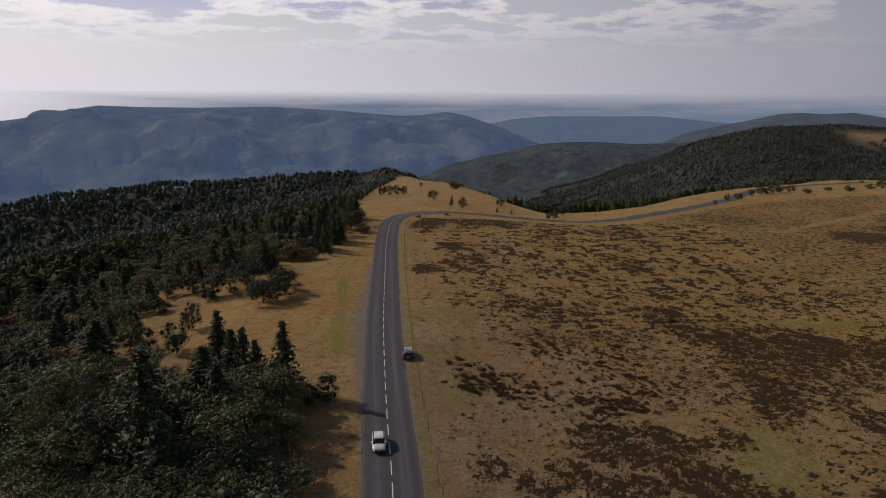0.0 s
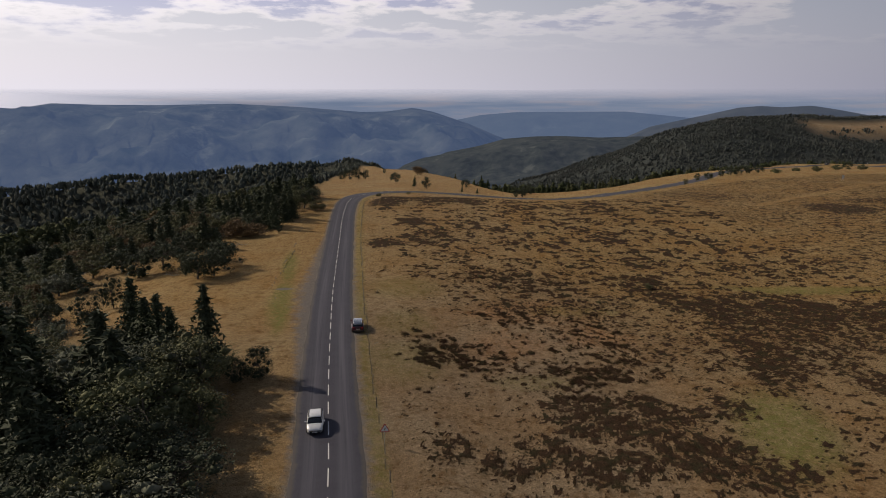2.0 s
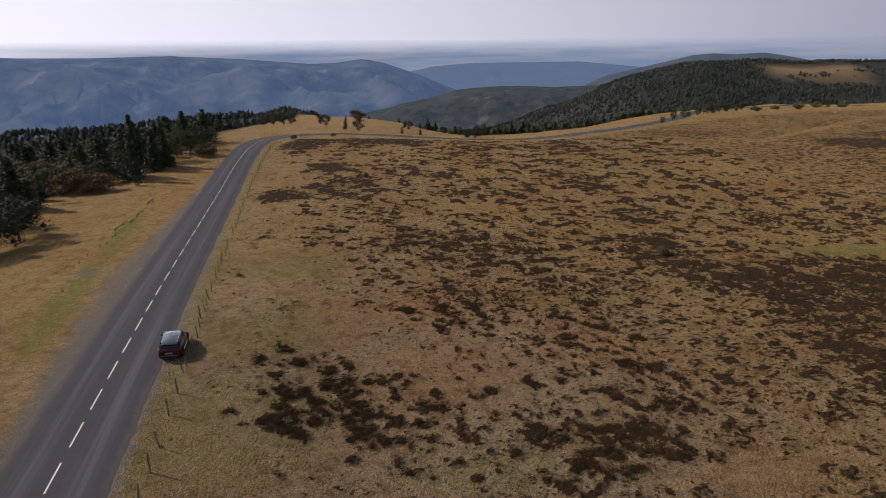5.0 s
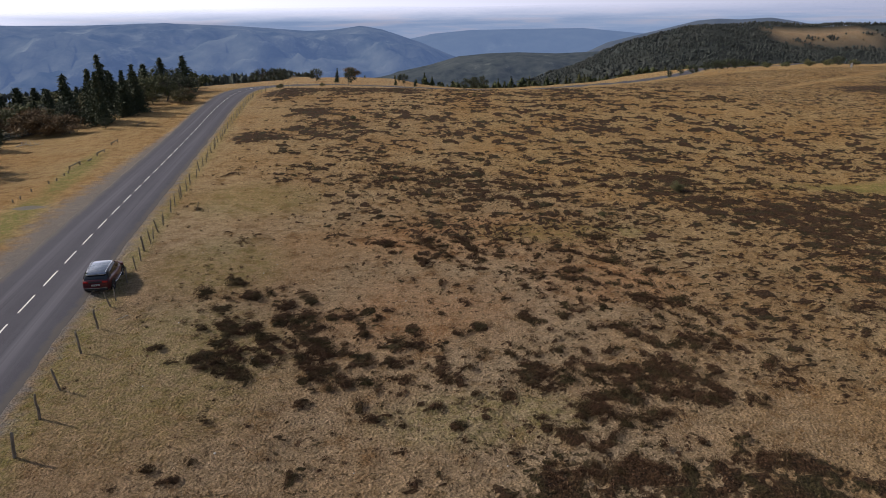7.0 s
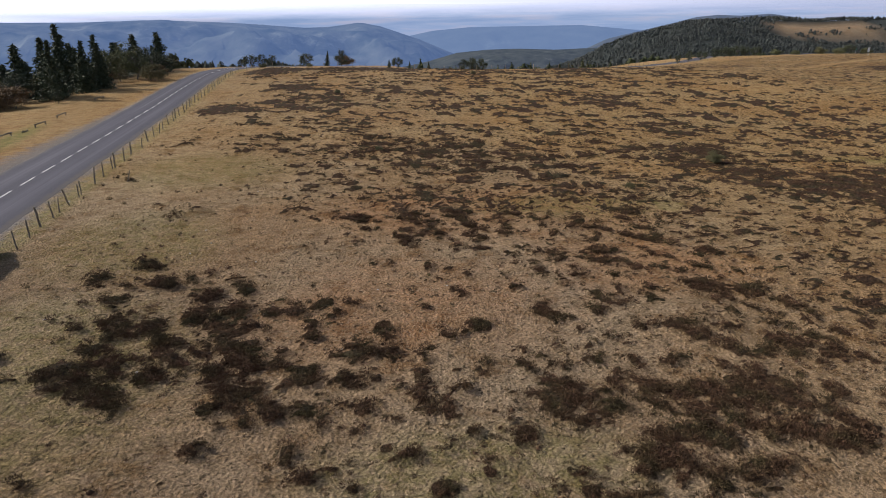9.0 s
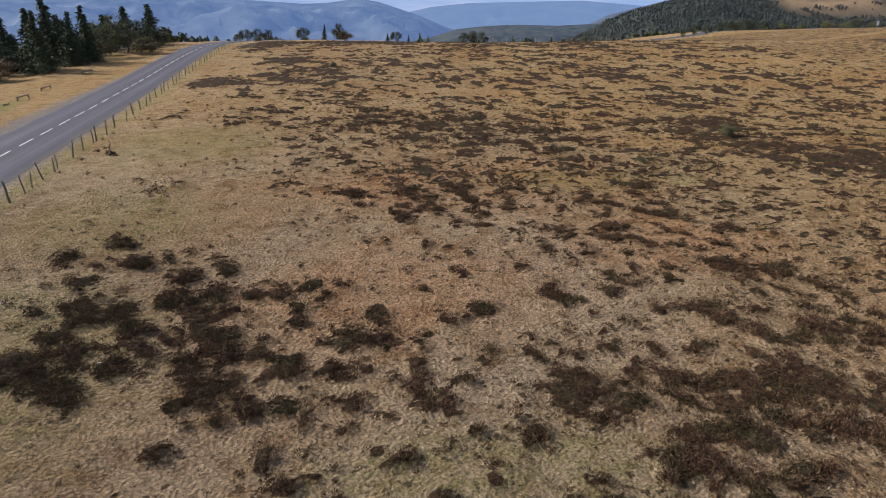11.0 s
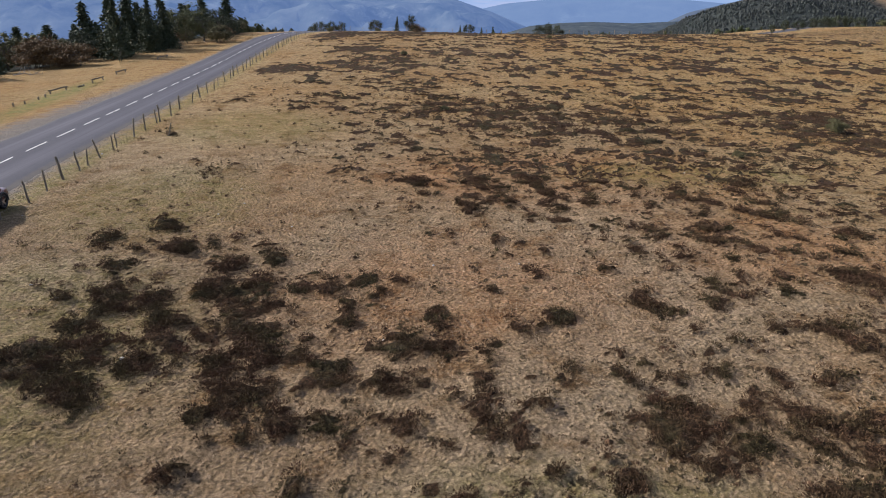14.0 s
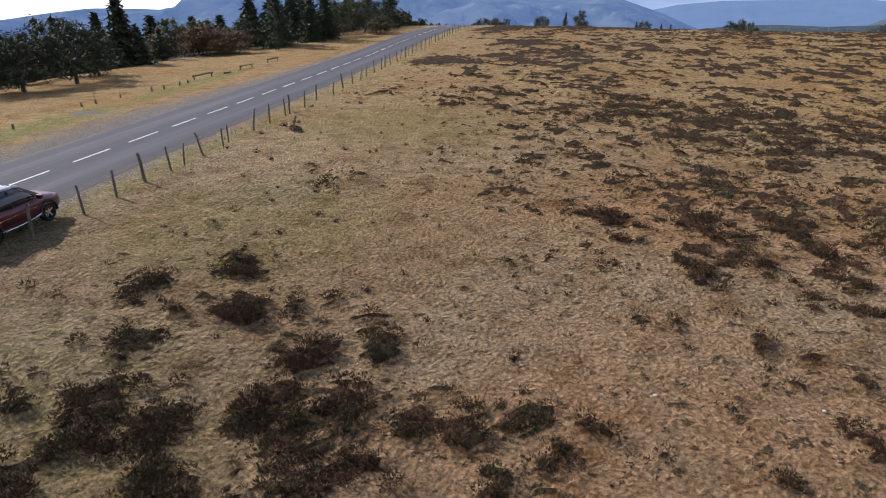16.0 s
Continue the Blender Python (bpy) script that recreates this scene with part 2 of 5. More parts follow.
def make_backdrop(name, dark, light, haze_glow, amount, scale):
    """Wooded distance; its haze is painted in as an even bluish glow."""
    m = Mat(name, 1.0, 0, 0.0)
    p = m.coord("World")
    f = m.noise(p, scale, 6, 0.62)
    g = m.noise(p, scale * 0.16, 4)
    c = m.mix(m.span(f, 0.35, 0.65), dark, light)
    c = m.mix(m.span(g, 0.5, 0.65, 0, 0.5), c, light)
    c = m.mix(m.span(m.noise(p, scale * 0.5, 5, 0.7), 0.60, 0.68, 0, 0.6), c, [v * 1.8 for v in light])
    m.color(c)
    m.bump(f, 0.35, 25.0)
    m.b.inputs["Emission Color"].default_value = (*haze_glow, 1)
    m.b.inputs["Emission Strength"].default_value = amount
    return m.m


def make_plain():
    """Lowland fields, their haze painted as a blue glow that fades into the sky."""
    m = Mat("plain with painted haze", 1.0, 0, 0.0)
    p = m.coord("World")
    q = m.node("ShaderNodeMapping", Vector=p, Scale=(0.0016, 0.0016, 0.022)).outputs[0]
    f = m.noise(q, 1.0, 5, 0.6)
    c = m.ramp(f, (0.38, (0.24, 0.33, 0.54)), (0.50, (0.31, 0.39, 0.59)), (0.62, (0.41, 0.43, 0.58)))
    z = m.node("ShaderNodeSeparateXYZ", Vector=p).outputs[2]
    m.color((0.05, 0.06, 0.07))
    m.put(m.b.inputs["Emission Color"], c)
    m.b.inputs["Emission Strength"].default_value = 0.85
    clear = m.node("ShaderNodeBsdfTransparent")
    # clear towards the west, in place of the bright haze below the sun
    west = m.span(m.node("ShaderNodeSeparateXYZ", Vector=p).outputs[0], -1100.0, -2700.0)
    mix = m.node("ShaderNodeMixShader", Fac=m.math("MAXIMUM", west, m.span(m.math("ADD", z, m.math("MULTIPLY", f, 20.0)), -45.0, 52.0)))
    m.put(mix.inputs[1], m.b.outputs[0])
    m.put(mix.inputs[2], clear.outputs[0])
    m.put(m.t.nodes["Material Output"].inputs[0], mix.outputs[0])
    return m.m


M_GROUND, M_ASPHALT, M_PAINT = make_ground(), make_asphalt(), make_paint()
M_FIR = make_leaf("fir needles", (0.024, 0.033, 0.018), (0.074, 0.088, 0.042), (0.052, 0.060, 0.034))
M_PINE = make_leaf("pine needles", (0.020, 0.027, 0.016), (0.062, 0.072, 0.036), (0.046, 0.052, 0.028))
M_BEECH = make_leaf("beech leaves", (0.043, 0.052, 0.023), (0.132, 0.134, 0.058), (0.120, 0.096, 0.044))
M_WHITEBEAM = make_leaf("grey-green leaves", (0.060, 0.067, 0.044), (0.170, 0.176, 0.122), (0.096, 0.100, 0.059))
M_ROWAN = make_leaf("autumn leaves", (0.078, 0.047, 0.023), (0.176, 0.111, 0.049), (0.111, 0.088, 0.034))
M_BARK = make_bark("grey bark", (0.055, 0.046, 0.038), (0.16, 0.14, 0.12))
M_DEADWOOD = make_bark("bleached wood", (0.20, 0.18, 0.15), (0.42, 0.39, 0.34))
M_POST = make_bark("weathered post wood", (0.12, 0.10, 0.075), (0.30, 0.26, 0.20))
def make_ling(name, dark, light, olive):
    m = Mat(name, 0.9, 0, 0.15)
    c = m.mix(rnd_island(m), dark, light)
    p = m.coord("World")
    c = m.mix(m.span(m.noise(p, 0.6, 4), 0.44, 0.60), c, m.mix(rnd_island(m), dark, olive))
    c = m.mix(m.span(m.noise(p, 1.4, 3), 0.55, 0.75, 0, 0.7), c, (0.150, 0.076, 0.050))
    m.color(c)
    return m.m


M_LING = make_ling("heather twigs", (0.056, 0.034, 0.020), (0.132, 0.077, 0.042), (0.116, 0.090, 0.040))
M_TUFT = make_leaf("dry grass blades", (0.17, 0.115, 0.068), (0.52, 0.380, 0.245), (0.38, 0.275, 0.170), 0.9)

# ---- helpers for meshes ----
def np_mesh(name, verts, faces, mats, smooth=False, attrs=None):
    """A mesh from an array of places and one of faces of equal size."""
    me = bpy.data.meshes.new(name)
    verts, faces = np.asarray(verts, np.float32), np.asarray(faces, np.int32)
    n, k = faces.shape
    me.vertices.add(len(verts))
    me.vertices.foreach_set("co", verts.ravel())
    me.loops.add(n * k)
    me.loops.foreach_set("vertex_index", faces.ravel())
    me.polygons.add(n)
    me.polygons.foreach_set("loop_start", np.arange(0, n * k, k, dtype=np.int32))
    if smooth:
        me.polygons.foreach_set("use_smooth", np.ones(n, bool))
    for mat in mats if isinstance(mats, (list, tuple)) else [mats]:
        me.materials.append(mat)
    for key, values in (attrs or {}).items():
        me.attributes.new(key, "FLOAT", "POINT").data.foreach_set("value", np.asarray(values, np.float32))
    me.update(calc_edges=True)
    me.validate()
    return me


def grid_faces(nu, nv):
    """Quads of a grid of nu x nv points, v running fastest."""
    a = (np.arange(nu - 1)[:, None] * nv + np.arange(nv - 1)).ravel()
    return np.stack([a, a + nv, a + nv + 1, a + 1], 1)


def child(ob, parent):
    ob.parent = parent
    return ob


def part(name, data, parent, label=""):
    """One mesh object under a thing or a part. data: a mesh, or a bmesh with its material."""
    if isinstance(data, tuple):
        bm, mat = data
        me = bpy.data.meshes.new(name)
        bm.to_mesh(me)
        bm.free()
        me.materials.append(mat)
        data = me
    ob = child(new(name, data), parent)
    return tagged(ob, label)


def thing(name, m, label, category, group=""):
    """An Empty at the base of a thing, to which its parts belong."""
    ob = new(name)
    ob.empty_display_size = 0.2
    ob.matrix_world = m
    return tagged(ob, label, category, group)


# ---- the lie of the land ----
def soft_plus(v, k):
    return k * np.logaddexp(0, np.asarray(v, float) / k)


def hump(x, y, cx, cy, sx, sy, h):
    return h * np.exp(-(((x - cx) / sx) ** 2) - ((y - cy) / sy) ** 2)


# brow of the plateau: beyond it the ground falls into the valley
BROW_X = [-400, -60, -40, -23, 6, 22, 33, 46, 75, 100, 140, 210, 290, 420, 1000]
BROW_Y = [660, 640, 610, 585, 496, 396, 329, 290, 302, 326, 376, 442, 508, 592, 900]


def waves(x, y, size, seed, octaves=4):
    """Cheap smooth noise about 0, from turned sines."""
    out, amp = 0.0 * (x + y), 1.0
    rng = np.random.RandomState(seed)
    for _ in range(octaves):
        for _ in range(3):
            a, p, q = rng.rand() * 6.28, rng.rand() * 6.28, 0.7 + 0.6 * rng.rand()
            out = out + amp * np.sin((x * math.cos(a) + y * math.sin(a)) * 6.283 / size * q + p) / 3
        size, amp = size * 0.47, amp * 0.55
    return out


def land(x, y):
    """The height of the ground."""
    x, y = np.asarray(x, float), np.asarray(y, float)
    z = hump(x, y, 85, 150, 45, 55, -3.4)
    # the road's low causeway, from which the pasture falls away
    bank = np.interp(y, [30, 60, 90, 110, 125, 140, 155, 180, 230], [1.5, 1.5, 1.28, 0.92, 0.62, 0.36, 0.14, -0.1, 0.0])
    side = np.clip(np.where(x > -8, (16 - x) / 21, (x + 64) / 34), 0, 1)
    z = z + bank * side * side * (3 - 2 * side)
    z = z - 0.085 * soft_plus(y - 252, 8) * (1.28 - 0.28 / (1 + np.exp(-(x + 62) / 10))) / (1 + np.exp((x - 70) / 15))
    z = z - 0.065 * (soft_plus(y - 200, 15) + 0.45 * soft_plus(y - 420, 15) - 1.45 * soft_plus(y - 520, 25)) / (1 + np.exp(-(x - 95) / 14))
    z = z - 0.05 * (soft_plus(y - 245, 8) - soft_plus(y - 345, 12)) * np.exp(-(((x - 82) / 38) ** 2)) + 1.7 / (1 + np.exp(-(x - 160) / 12)) * (y < 900)
    z = z - 2.5 / (1 + np.exp(-(y - 243) / 7)) / (1 + np.exp((y - 330) / 12)) * np.exp(-(((x - 52) / 36) ** 2))
    z = z - 0.206 * soft_plus(-48 - x, 8)
    e = soft_plus(y - np.interp(x, BROW_X, BROW_Y) - 6, 6)
    z = z - 110 * (1 - np.exp(-(0.32 - 0.15 * np.exp(-(((x - 55) / 45) ** 2))) * e / 110))
    z = z - 0.085 * soft_plus(np.hypot(x, y) - 650, 60)
    z = z + hump(x, y, -480, 698, 410, 66, 80) / (1 + np.exp((x - 10) / 25))
    z = z + hump(x, y, 703, 1235, 397, 248, 135) + hump(x, y, 1310, 1464, 421, 362, 180) + hump(x, y, 455, 1017, 206, 201, 68)
    away = np.clip((np.hypot(x, y - 150) - 330) / 400, 0, 1)
    z = z + away * 7 * waves(x, y, 330, 5)
    near = np.clip((np.abs(x - road_x(y)) - 5) / 6, 0, 1)
    return z + near * 0.10 * waves(x, y, 17, 3, 3)


# ---- the road's line ----
ROAD = [(3, -80), (1, -20), (-1.4, 20), (-3.6, 45), (-5.9, 69.1), (-8.0, 86.5), (-10.2, 107), (-12.6, 131.8), (-16, 175), (-18.1, 203), (-19.0, 221),
        (-19.2, 234), (-17.8, 246), (-13.6, 256), (-6.5, 262.8), (3, 265.5), (15, 263.8), (26, 259.9), (37.2, 256.8), (47.6, 253.9), (59.6, 256.6),
        (73.1, 265), (90.7, 283.7), (111.1, 306.5), (133.4, 329), (153.5, 349.3), (174, 378), (198, 408), (237, 445), (268, 466), (297, 480), (346, 510), (400, 530)]
HALF_ROAD = 3.25


def catmull(points, step):
    """A smooth line through the points, as places about step apart."""
    p = np.array(points, float)
    p = np.vstack([2 * p[0] - p[1], p, 2 * p[-1] - p[-2]])
    out = []
    for a, b, c, d in zip(p, p[1:], p[2:], p[3:]):
        n = max(2, int(np.linalg.norm(c - b) / step))
        s = np.linspace(0, 1, n, endpoint=False)[:, None]
        out.append(0.5 * (2 * b + (c - a) * s + (2 * a - 5 * b + 4 * c - d) * s**2 + (3 * b - a - 3 * c + d) * s**3))
    return np.vstack(out + [p[-2][None]])


ROAD_LINE = catmull(ROAD, 1.0)
ROAD_S = np.r_[0, np.cumsum(np.linalg.norm(np.diff(ROAD_LINE, axis=0), axis=1))]
ROAD_DIR = np.gradient(ROAD_LINE, axis=0)
ROAD_DIR = ROAD_DIR / np.linalg.norm(ROAD_DIR, axis=1)[:, None]
STRAIGHT = ROAD_LINE[:, 1] < 222
_first_bend = int(np.argmin(STRAIGHT))


def road_x(y):
    """The road's middle on its straight run."""
    return np.interp(y, ROAD_LINE[:_first_bend, 1], ROAD_LINE[:_first_bend, 0])


def road_gap(x, y):
    """Distance of places from the road's middle."""
    flat_x, flat_y = np.ravel(x), np.ravel(y)
    best = np.full(len(flat_x), 1e9)
    near = (flat_x > -60) & (flat_x < 420) & (flat_y > -100) & (flat_y < 540)
    pts = np.stack([flat_x[near], flat_y[near]], 1)
    low = np.full(len(pts), 1e9)
    for q in ROAD_LINE[::2]:
        low = np.minimum(low, (pts[:, 0] - q[0]) ** 2 + (pts[:, 1] - q[1]) ** 2)
    best[near] = np.sqrt(low)
    return best.reshape(np.shape(x))


def road_at(s, off):
    """The place s metres along the road and off metres to its right."""
    x, y = np.interp(s, ROAD_S, ROAD_LINE[:, 0]), np.interp(s, ROAD_S, ROAD_LINE[:, 1])
    dx, dy = np.interp(s, ROAD_S, ROAD_DIR[:, 0]), np.interp(s, ROAD_S, ROAD_DIR[:, 1])
    return x + dy * off, y - dx * off


# ---- what grows where ----
def blob(x, y, cx, cy, rx, ry, turn=0.0):
    """1 in the middle of an ellipse, 0 at its edge, negative beyond."""
    c, s = math.cos(radians(turn)), math.sin(radians(turn))
    u, v = (x - cx) * c + (y - cy) * s, -(x - cx) * s + (y - cy) * c
    return 1 - np.hypot(u / rx, v / ry)


def lattice(ix, iy, seed):
    """Random numbers in 0..1 at whole places."""
    h = (ix.astype(np.int64) * 374761393 + iy.astype(np.int64) * 668265263 + seed * 974711) & 0x7FFFFFFF
    h = ((h ^ (h >> 13)) * 1274126177) & 0x7FFFFFFF
    return ((h ^ (h >> 16)) & 0xFFFF) / 65535.0


def grain(x, y, size, seed, octaves=4, rough=0.55):
    """Value noise about 0, of about unit spread."""
    out, amp, total = 0.0, 1.0, 0.0
    for k in range(octaves):
        u, v = x / size + 17.3 * k, y / size - 9.1 * k
        ix, iy = np.floor(u), np.floor(v)
        fx, fy = u - ix, v - iy
        fx, fy = fx * fx * (3 - 2 * fx), fy * fy * (3 - 2 * fy)
        c = [lattice(ix + i, iy + j, seed + k) for i in (0, 1) for j in (0, 1)]
        n = (c[0] * (1 - fy) + c[1] * fy) * (1 - fx) + (c[2] * (1 - fy) + c[3] * fy) * fx
        out = out + amp * (n - 0.5) * 4.6
        total += amp * amp
        size, amp = size * 0.5, amp * rough
    return out / math.sqrt(total)


# cx, cy, rx, ry, share: ground where heather closes up, on the near moor and the eastern slope
HEATH_EAST = [(27, 92, 3, 4, 0.34), (24, 84, 7, 4, 0.7), (20, 88, 3, 3, 0.35), (30, 93, 3, 3, 0.34), (56, 105, 7, 12, 0.6), (54, 97, 6, 7, 0.75), (49, 105, 6, 7, 0.35),
              (40, 104, 4, 5, 0.24), (62, 113, 12, 10, 0.66), (74, 124, 11, 11, 0.82), (60, 124, 9, 10, 0.76), (52, 129, 8, 12, 0.66), (49, 140, 6, 8, 0.8), (40, 126, 4, 7, 0.45),
              (33, 125, 5, 9, 0.36), (50, 91, 3, 4, 0.6), (41, 83, 3, 4, 0.6), (92, 118, 16, 14, 0.7)]
# below the eastern slope
HEATH_LOW = [(27, 81, 10, 7, 0.72), (16, 74, 4, 4, 0.6), (64, 113, 16, 17, 0.55), (33, 73, 7, 5, 0.72), (23, 71, 7, 4, 0.66), (37, 69, 6, 4, 0.7), (12, 71, 4, 3, 0.5), (64, 92, 4, 12, 0.6), (36, 98, 7, 8, 0.2), (66, 128, 20, 10, 0.6), (30, 111, 5, 6, 0.22), (6, 74, 3, 4, 0.4), (47, 98, 6, 6, 0.3)]
# round the hollow and towards the bend
HEATH_NORTH = [(25, 137, 11, 11, 0.46), (21, 121, 7, 8, 0.36), (16, 143, 8, 6, 0.5), (-4, 172, 7, 6, 0.85), (2, 199, 6, 8, 0.8), (7, 179, 8, 12, 0.62), (19, 185, 9, 22, 0.4),
               (12, 157, 6, 11, 0.35), (-7, 238, 11, 15, 0.9), (15, 238, 18, 11, 0.8), (42, 228, 16, 12, 0.6), (63, 223, 16, 15, 0.6), (115, 268, 19, 31, 0.5), (55, 183, 7, 12, 0.5)]
# on the rise to the far brow
HEATH_RISE = [(54, 157, 8, 8, 0.5), (74, 165, 7, 6, 0.5), (77, 156, 7, 5, 0.5), (83, 153, 6, 5, 0.45), (96, 157, 6, 8, 0.55), (145, 221, 13, 15, 0.8), (123, 185, 6, 16, 0.4),
              (94, 171, 6, 5, 0.4), (170, 235, 20, 12, 0.6), (35, 150, 6, 4, 0.35), (108, 205, 10, 6, 0.4), (58, 200, 12, 5, 0.4), (36, 201, 10, 6, 0.42)]
# cx, cy, rx, ry, turn: grass left bare
BARE = [(-1, 134, 8, 13, 0), (80, 139, 20, 3.6, -3), (34, 89, 5, 4, 0), (44.5, 78, 5.5, 10, -20), (28, 161, 10, 5, 0), (-5, 200, 5, 7, 0), (19, 101, 6, 3, 0), (88, 195, 13, 7, 0),
        (-3, 118, 3.5, 14, 0), (-1, 94, 5, 10, 0), (8, 114, 7, 5, 0)]
GREEN = [(44.5, 78, 7, 13, -20), (-19.6, 118, 1.6, 14, 6), (84, 138, 24, 4, -3), (1, 133, 9, 9, 0), (1, 97, 8, 10, 0), (1, 113, 6, 8, 0), (-21.3, 126, 2.4, 17, 6), (-24, 150, 2.0, 18, 8), (18, 91, 7, 3, 0), (30, 120, 10, 4, 0)]
# cx, cy, rx, ry, turn: where the dry grass is russet
RUSSET = [(17, 104, 11, 8, 20), (22, 118, 16, 9, 0), (30, 108, 9, 6, 0)]
# x, y, rx, ry: mats and single bushes of heather in the short grass by the fence
MATS_WEST = [(7.1, 105.2, 0.8, 0.7), (8.2, 102.7, 0.9, 1.7), (6.8, 102.4, 0.5, 0.8), (8.4, 99.7, 1.3, 0.9), (6.1, 100.1, 0.9, 0.8),
    (5.1, 101.8, 0.7, 0.8), (4, 101.5, 0.9, 0.9), (3.9, 100.5, 0.4, 1), (7.1, 98.3, 0.5, 0.7), (6.4, 97.3, 0.7, 0.5), (4.9, 98.6, 0.5, 0.5),
    (8.7, 97.7, 0.6, 0.9), (9.7, 98.3, 0.7, 0.8), (9.4, 95.6, 0.8, 1), (10.1, 96.2, 0.4, 0.7), (10.9, 98.3, 0.2, 0.5), (8.6, 105.8, 0.5, 0.8),
    (2.8, 104.2, 0.6, 0.5), (3.1, 109.1, 0.8, 0.8), (1.2, 107.1, 0.5, 0.9), (4.3, 106.4, 0.9, 0.8), (5.6, 106.9, 0.3, 0.5), (10.1, 103.2, 0.5, 0.5)]
# further out
MATS_MIDDLE = [(11.8, 97.3, 0.8, 0.9), (12.3, 95, 0.6, 0.4), (11.2, 94.8, 0.4, 0.4), (13.5, 97, 0.5, 0.6), (13.9, 98.9, 0.7, 0.7),
    (15.5, 98.8, 0.5, 0.8), (15.2, 100.8, 0.5, 0.9), (11.2, 103.3, 0.5, 0.8), (12, 101, 0.4, 1), (12.5, 103.9, 0.7, 0.5), (13, 102.7, 0.4, 0.4),
    (14.5, 94.9, 0.5, 0.5), (14.7, 96.7, 0.3, 0.3), (16.3, 95.8, 0.6, 0.6), (16.5, 97, 0.3, 0.3), (16.7, 94.6, 0.4, 0.3)]
MATS_OUTER = [(18, 95.7, 0.5, 0.4), (18, 100.1, 0.3, 0.6), (14, 96.4, 0.3, 0.2), (12.4, 91, 0.4, 0.5), (12.9, 92.5, 0.2, 0.3), (15, 92.6, 0.2, 0.2),
    (16.6, 90.2, 0.3, 0.3), (13.9, 90.6, 0.2, 0.2), (21.7, 94.7, 1.3, 1.1), (22, 93.2, 0.7, 0.7), (21.7, 95.8, 0.7, 0.5), (19.7, 92.7, 0.5, 0.4),
    (25.1, 93.6, 0.5, 0.8), (24, 92.1, 0.3, 0.5), (27.6, 93.8, 0.9, 1.4), (28.9, 95.1, 0.6, 0.6), (26, 91.9, 0.7, 0.8), (28.8, 94.1, 0.4, 0.9),
    (23.4, 94, 0.3, 0.5), (24, 95.8, 0.4, 0.4), (25, 95.4, 0.3, 0.2), (24.9, 92.4, 0.2, 0.2)]
# towards the eastern slope
MATS_EAST = [(20.9, 98.4, 0.4, 0.4), (21.6, 98, 0.2, 0.3), (23, 102, 0.6, 0.7), (25.4, 102, 0.6, 0.5), (23.5, 97.6, 0.4, 0.3),
    (19.5, 100.7, 0.8, 0.5), (26.8, 99.8, 0.4, 0.4), (27, 96.9, 0.7, 0.4), (29.7, 97.2, 0.5, 0.6), (31.2, 97.2, 0.6, 0.4), (30.7, 99.6, 0.3, 0.4),
    (34.3, 103.5, 0.7, 0.9), (31.8, 103.9, 1, 0.7), (19.8, 92.7, 0.5, 0.3), (23.7, 91.2, 0.9, 0.7), (26.8, 90.3, 0.6, 0.4), (22.4, 89.4, 0.9, 0.3),
    (28.9, 94.3, 1.2, 1.5), (29.6, 92.3, 0.9, 1), (29.9, 91.2, 1, 0.7)]
# the large mat beside the fence
MATS_FENCE = [(3.8, 97.0, 1.2, 1.1), (5.1, 95.9, 0.7, 0.8), (2.8, 97.2, 0.7, 0.8), (3.7, 99.2, 0.8, 0.8), (3.9, 98.0, 0.8, 0.7), (0.3, 98.4, 0.4, 0.3), (1.5, 96.8, 0.3, 0.3),
              (2.8, 101.9, 0.3, 0.3), (2.3, 101.0, 0.3, 0.3), (6.2, 97.6, 0.5, 0.6), (6.3, 98.9, 0.6, 0.9), (9.3, 98.9, 0.8, 0.6), (8.9, 101.2, 0.8, 0.8)]
MATS = MATS_FENCE + MATS_WEST + MATS_MIDDLE + MATS_OUTER + MATS_EAST


# the pasture's far side
FENCE_X = [-14, -11, -7, 5, 15, 27, 40, 58, 70, 82, 100, 123, 147, 172, 195, 240]
FENCE_Y = [228, 240, 248, 254, 252, 248, 243, 241, 246, 259, 283, 306, 324, 338, 350, 372]


# worn paths across the far pasture
PATH_WEST = [(-6, 8, 24, 42, 58), (217, 218, 225, 231, 231)]
PATH_EAST = [(123, 139, 155, 170, 193, 215), (232, 246, 257, 266.5, 285.5, 304)]


def on_path(x, y):
    """1 on a worn path, 0 beside it."""
    west = np.clip(1.5 - np.abs(y - np.interp(x, *PATH_WEST)) / 0.9, 0, 1) * (x < 60)
    east = np.clip(1.5 - np.abs(y - np.interp(x, *PATH_EAST)) / 2.2, 0, 1) * (x > 118)
    return np.maximum(west, east)


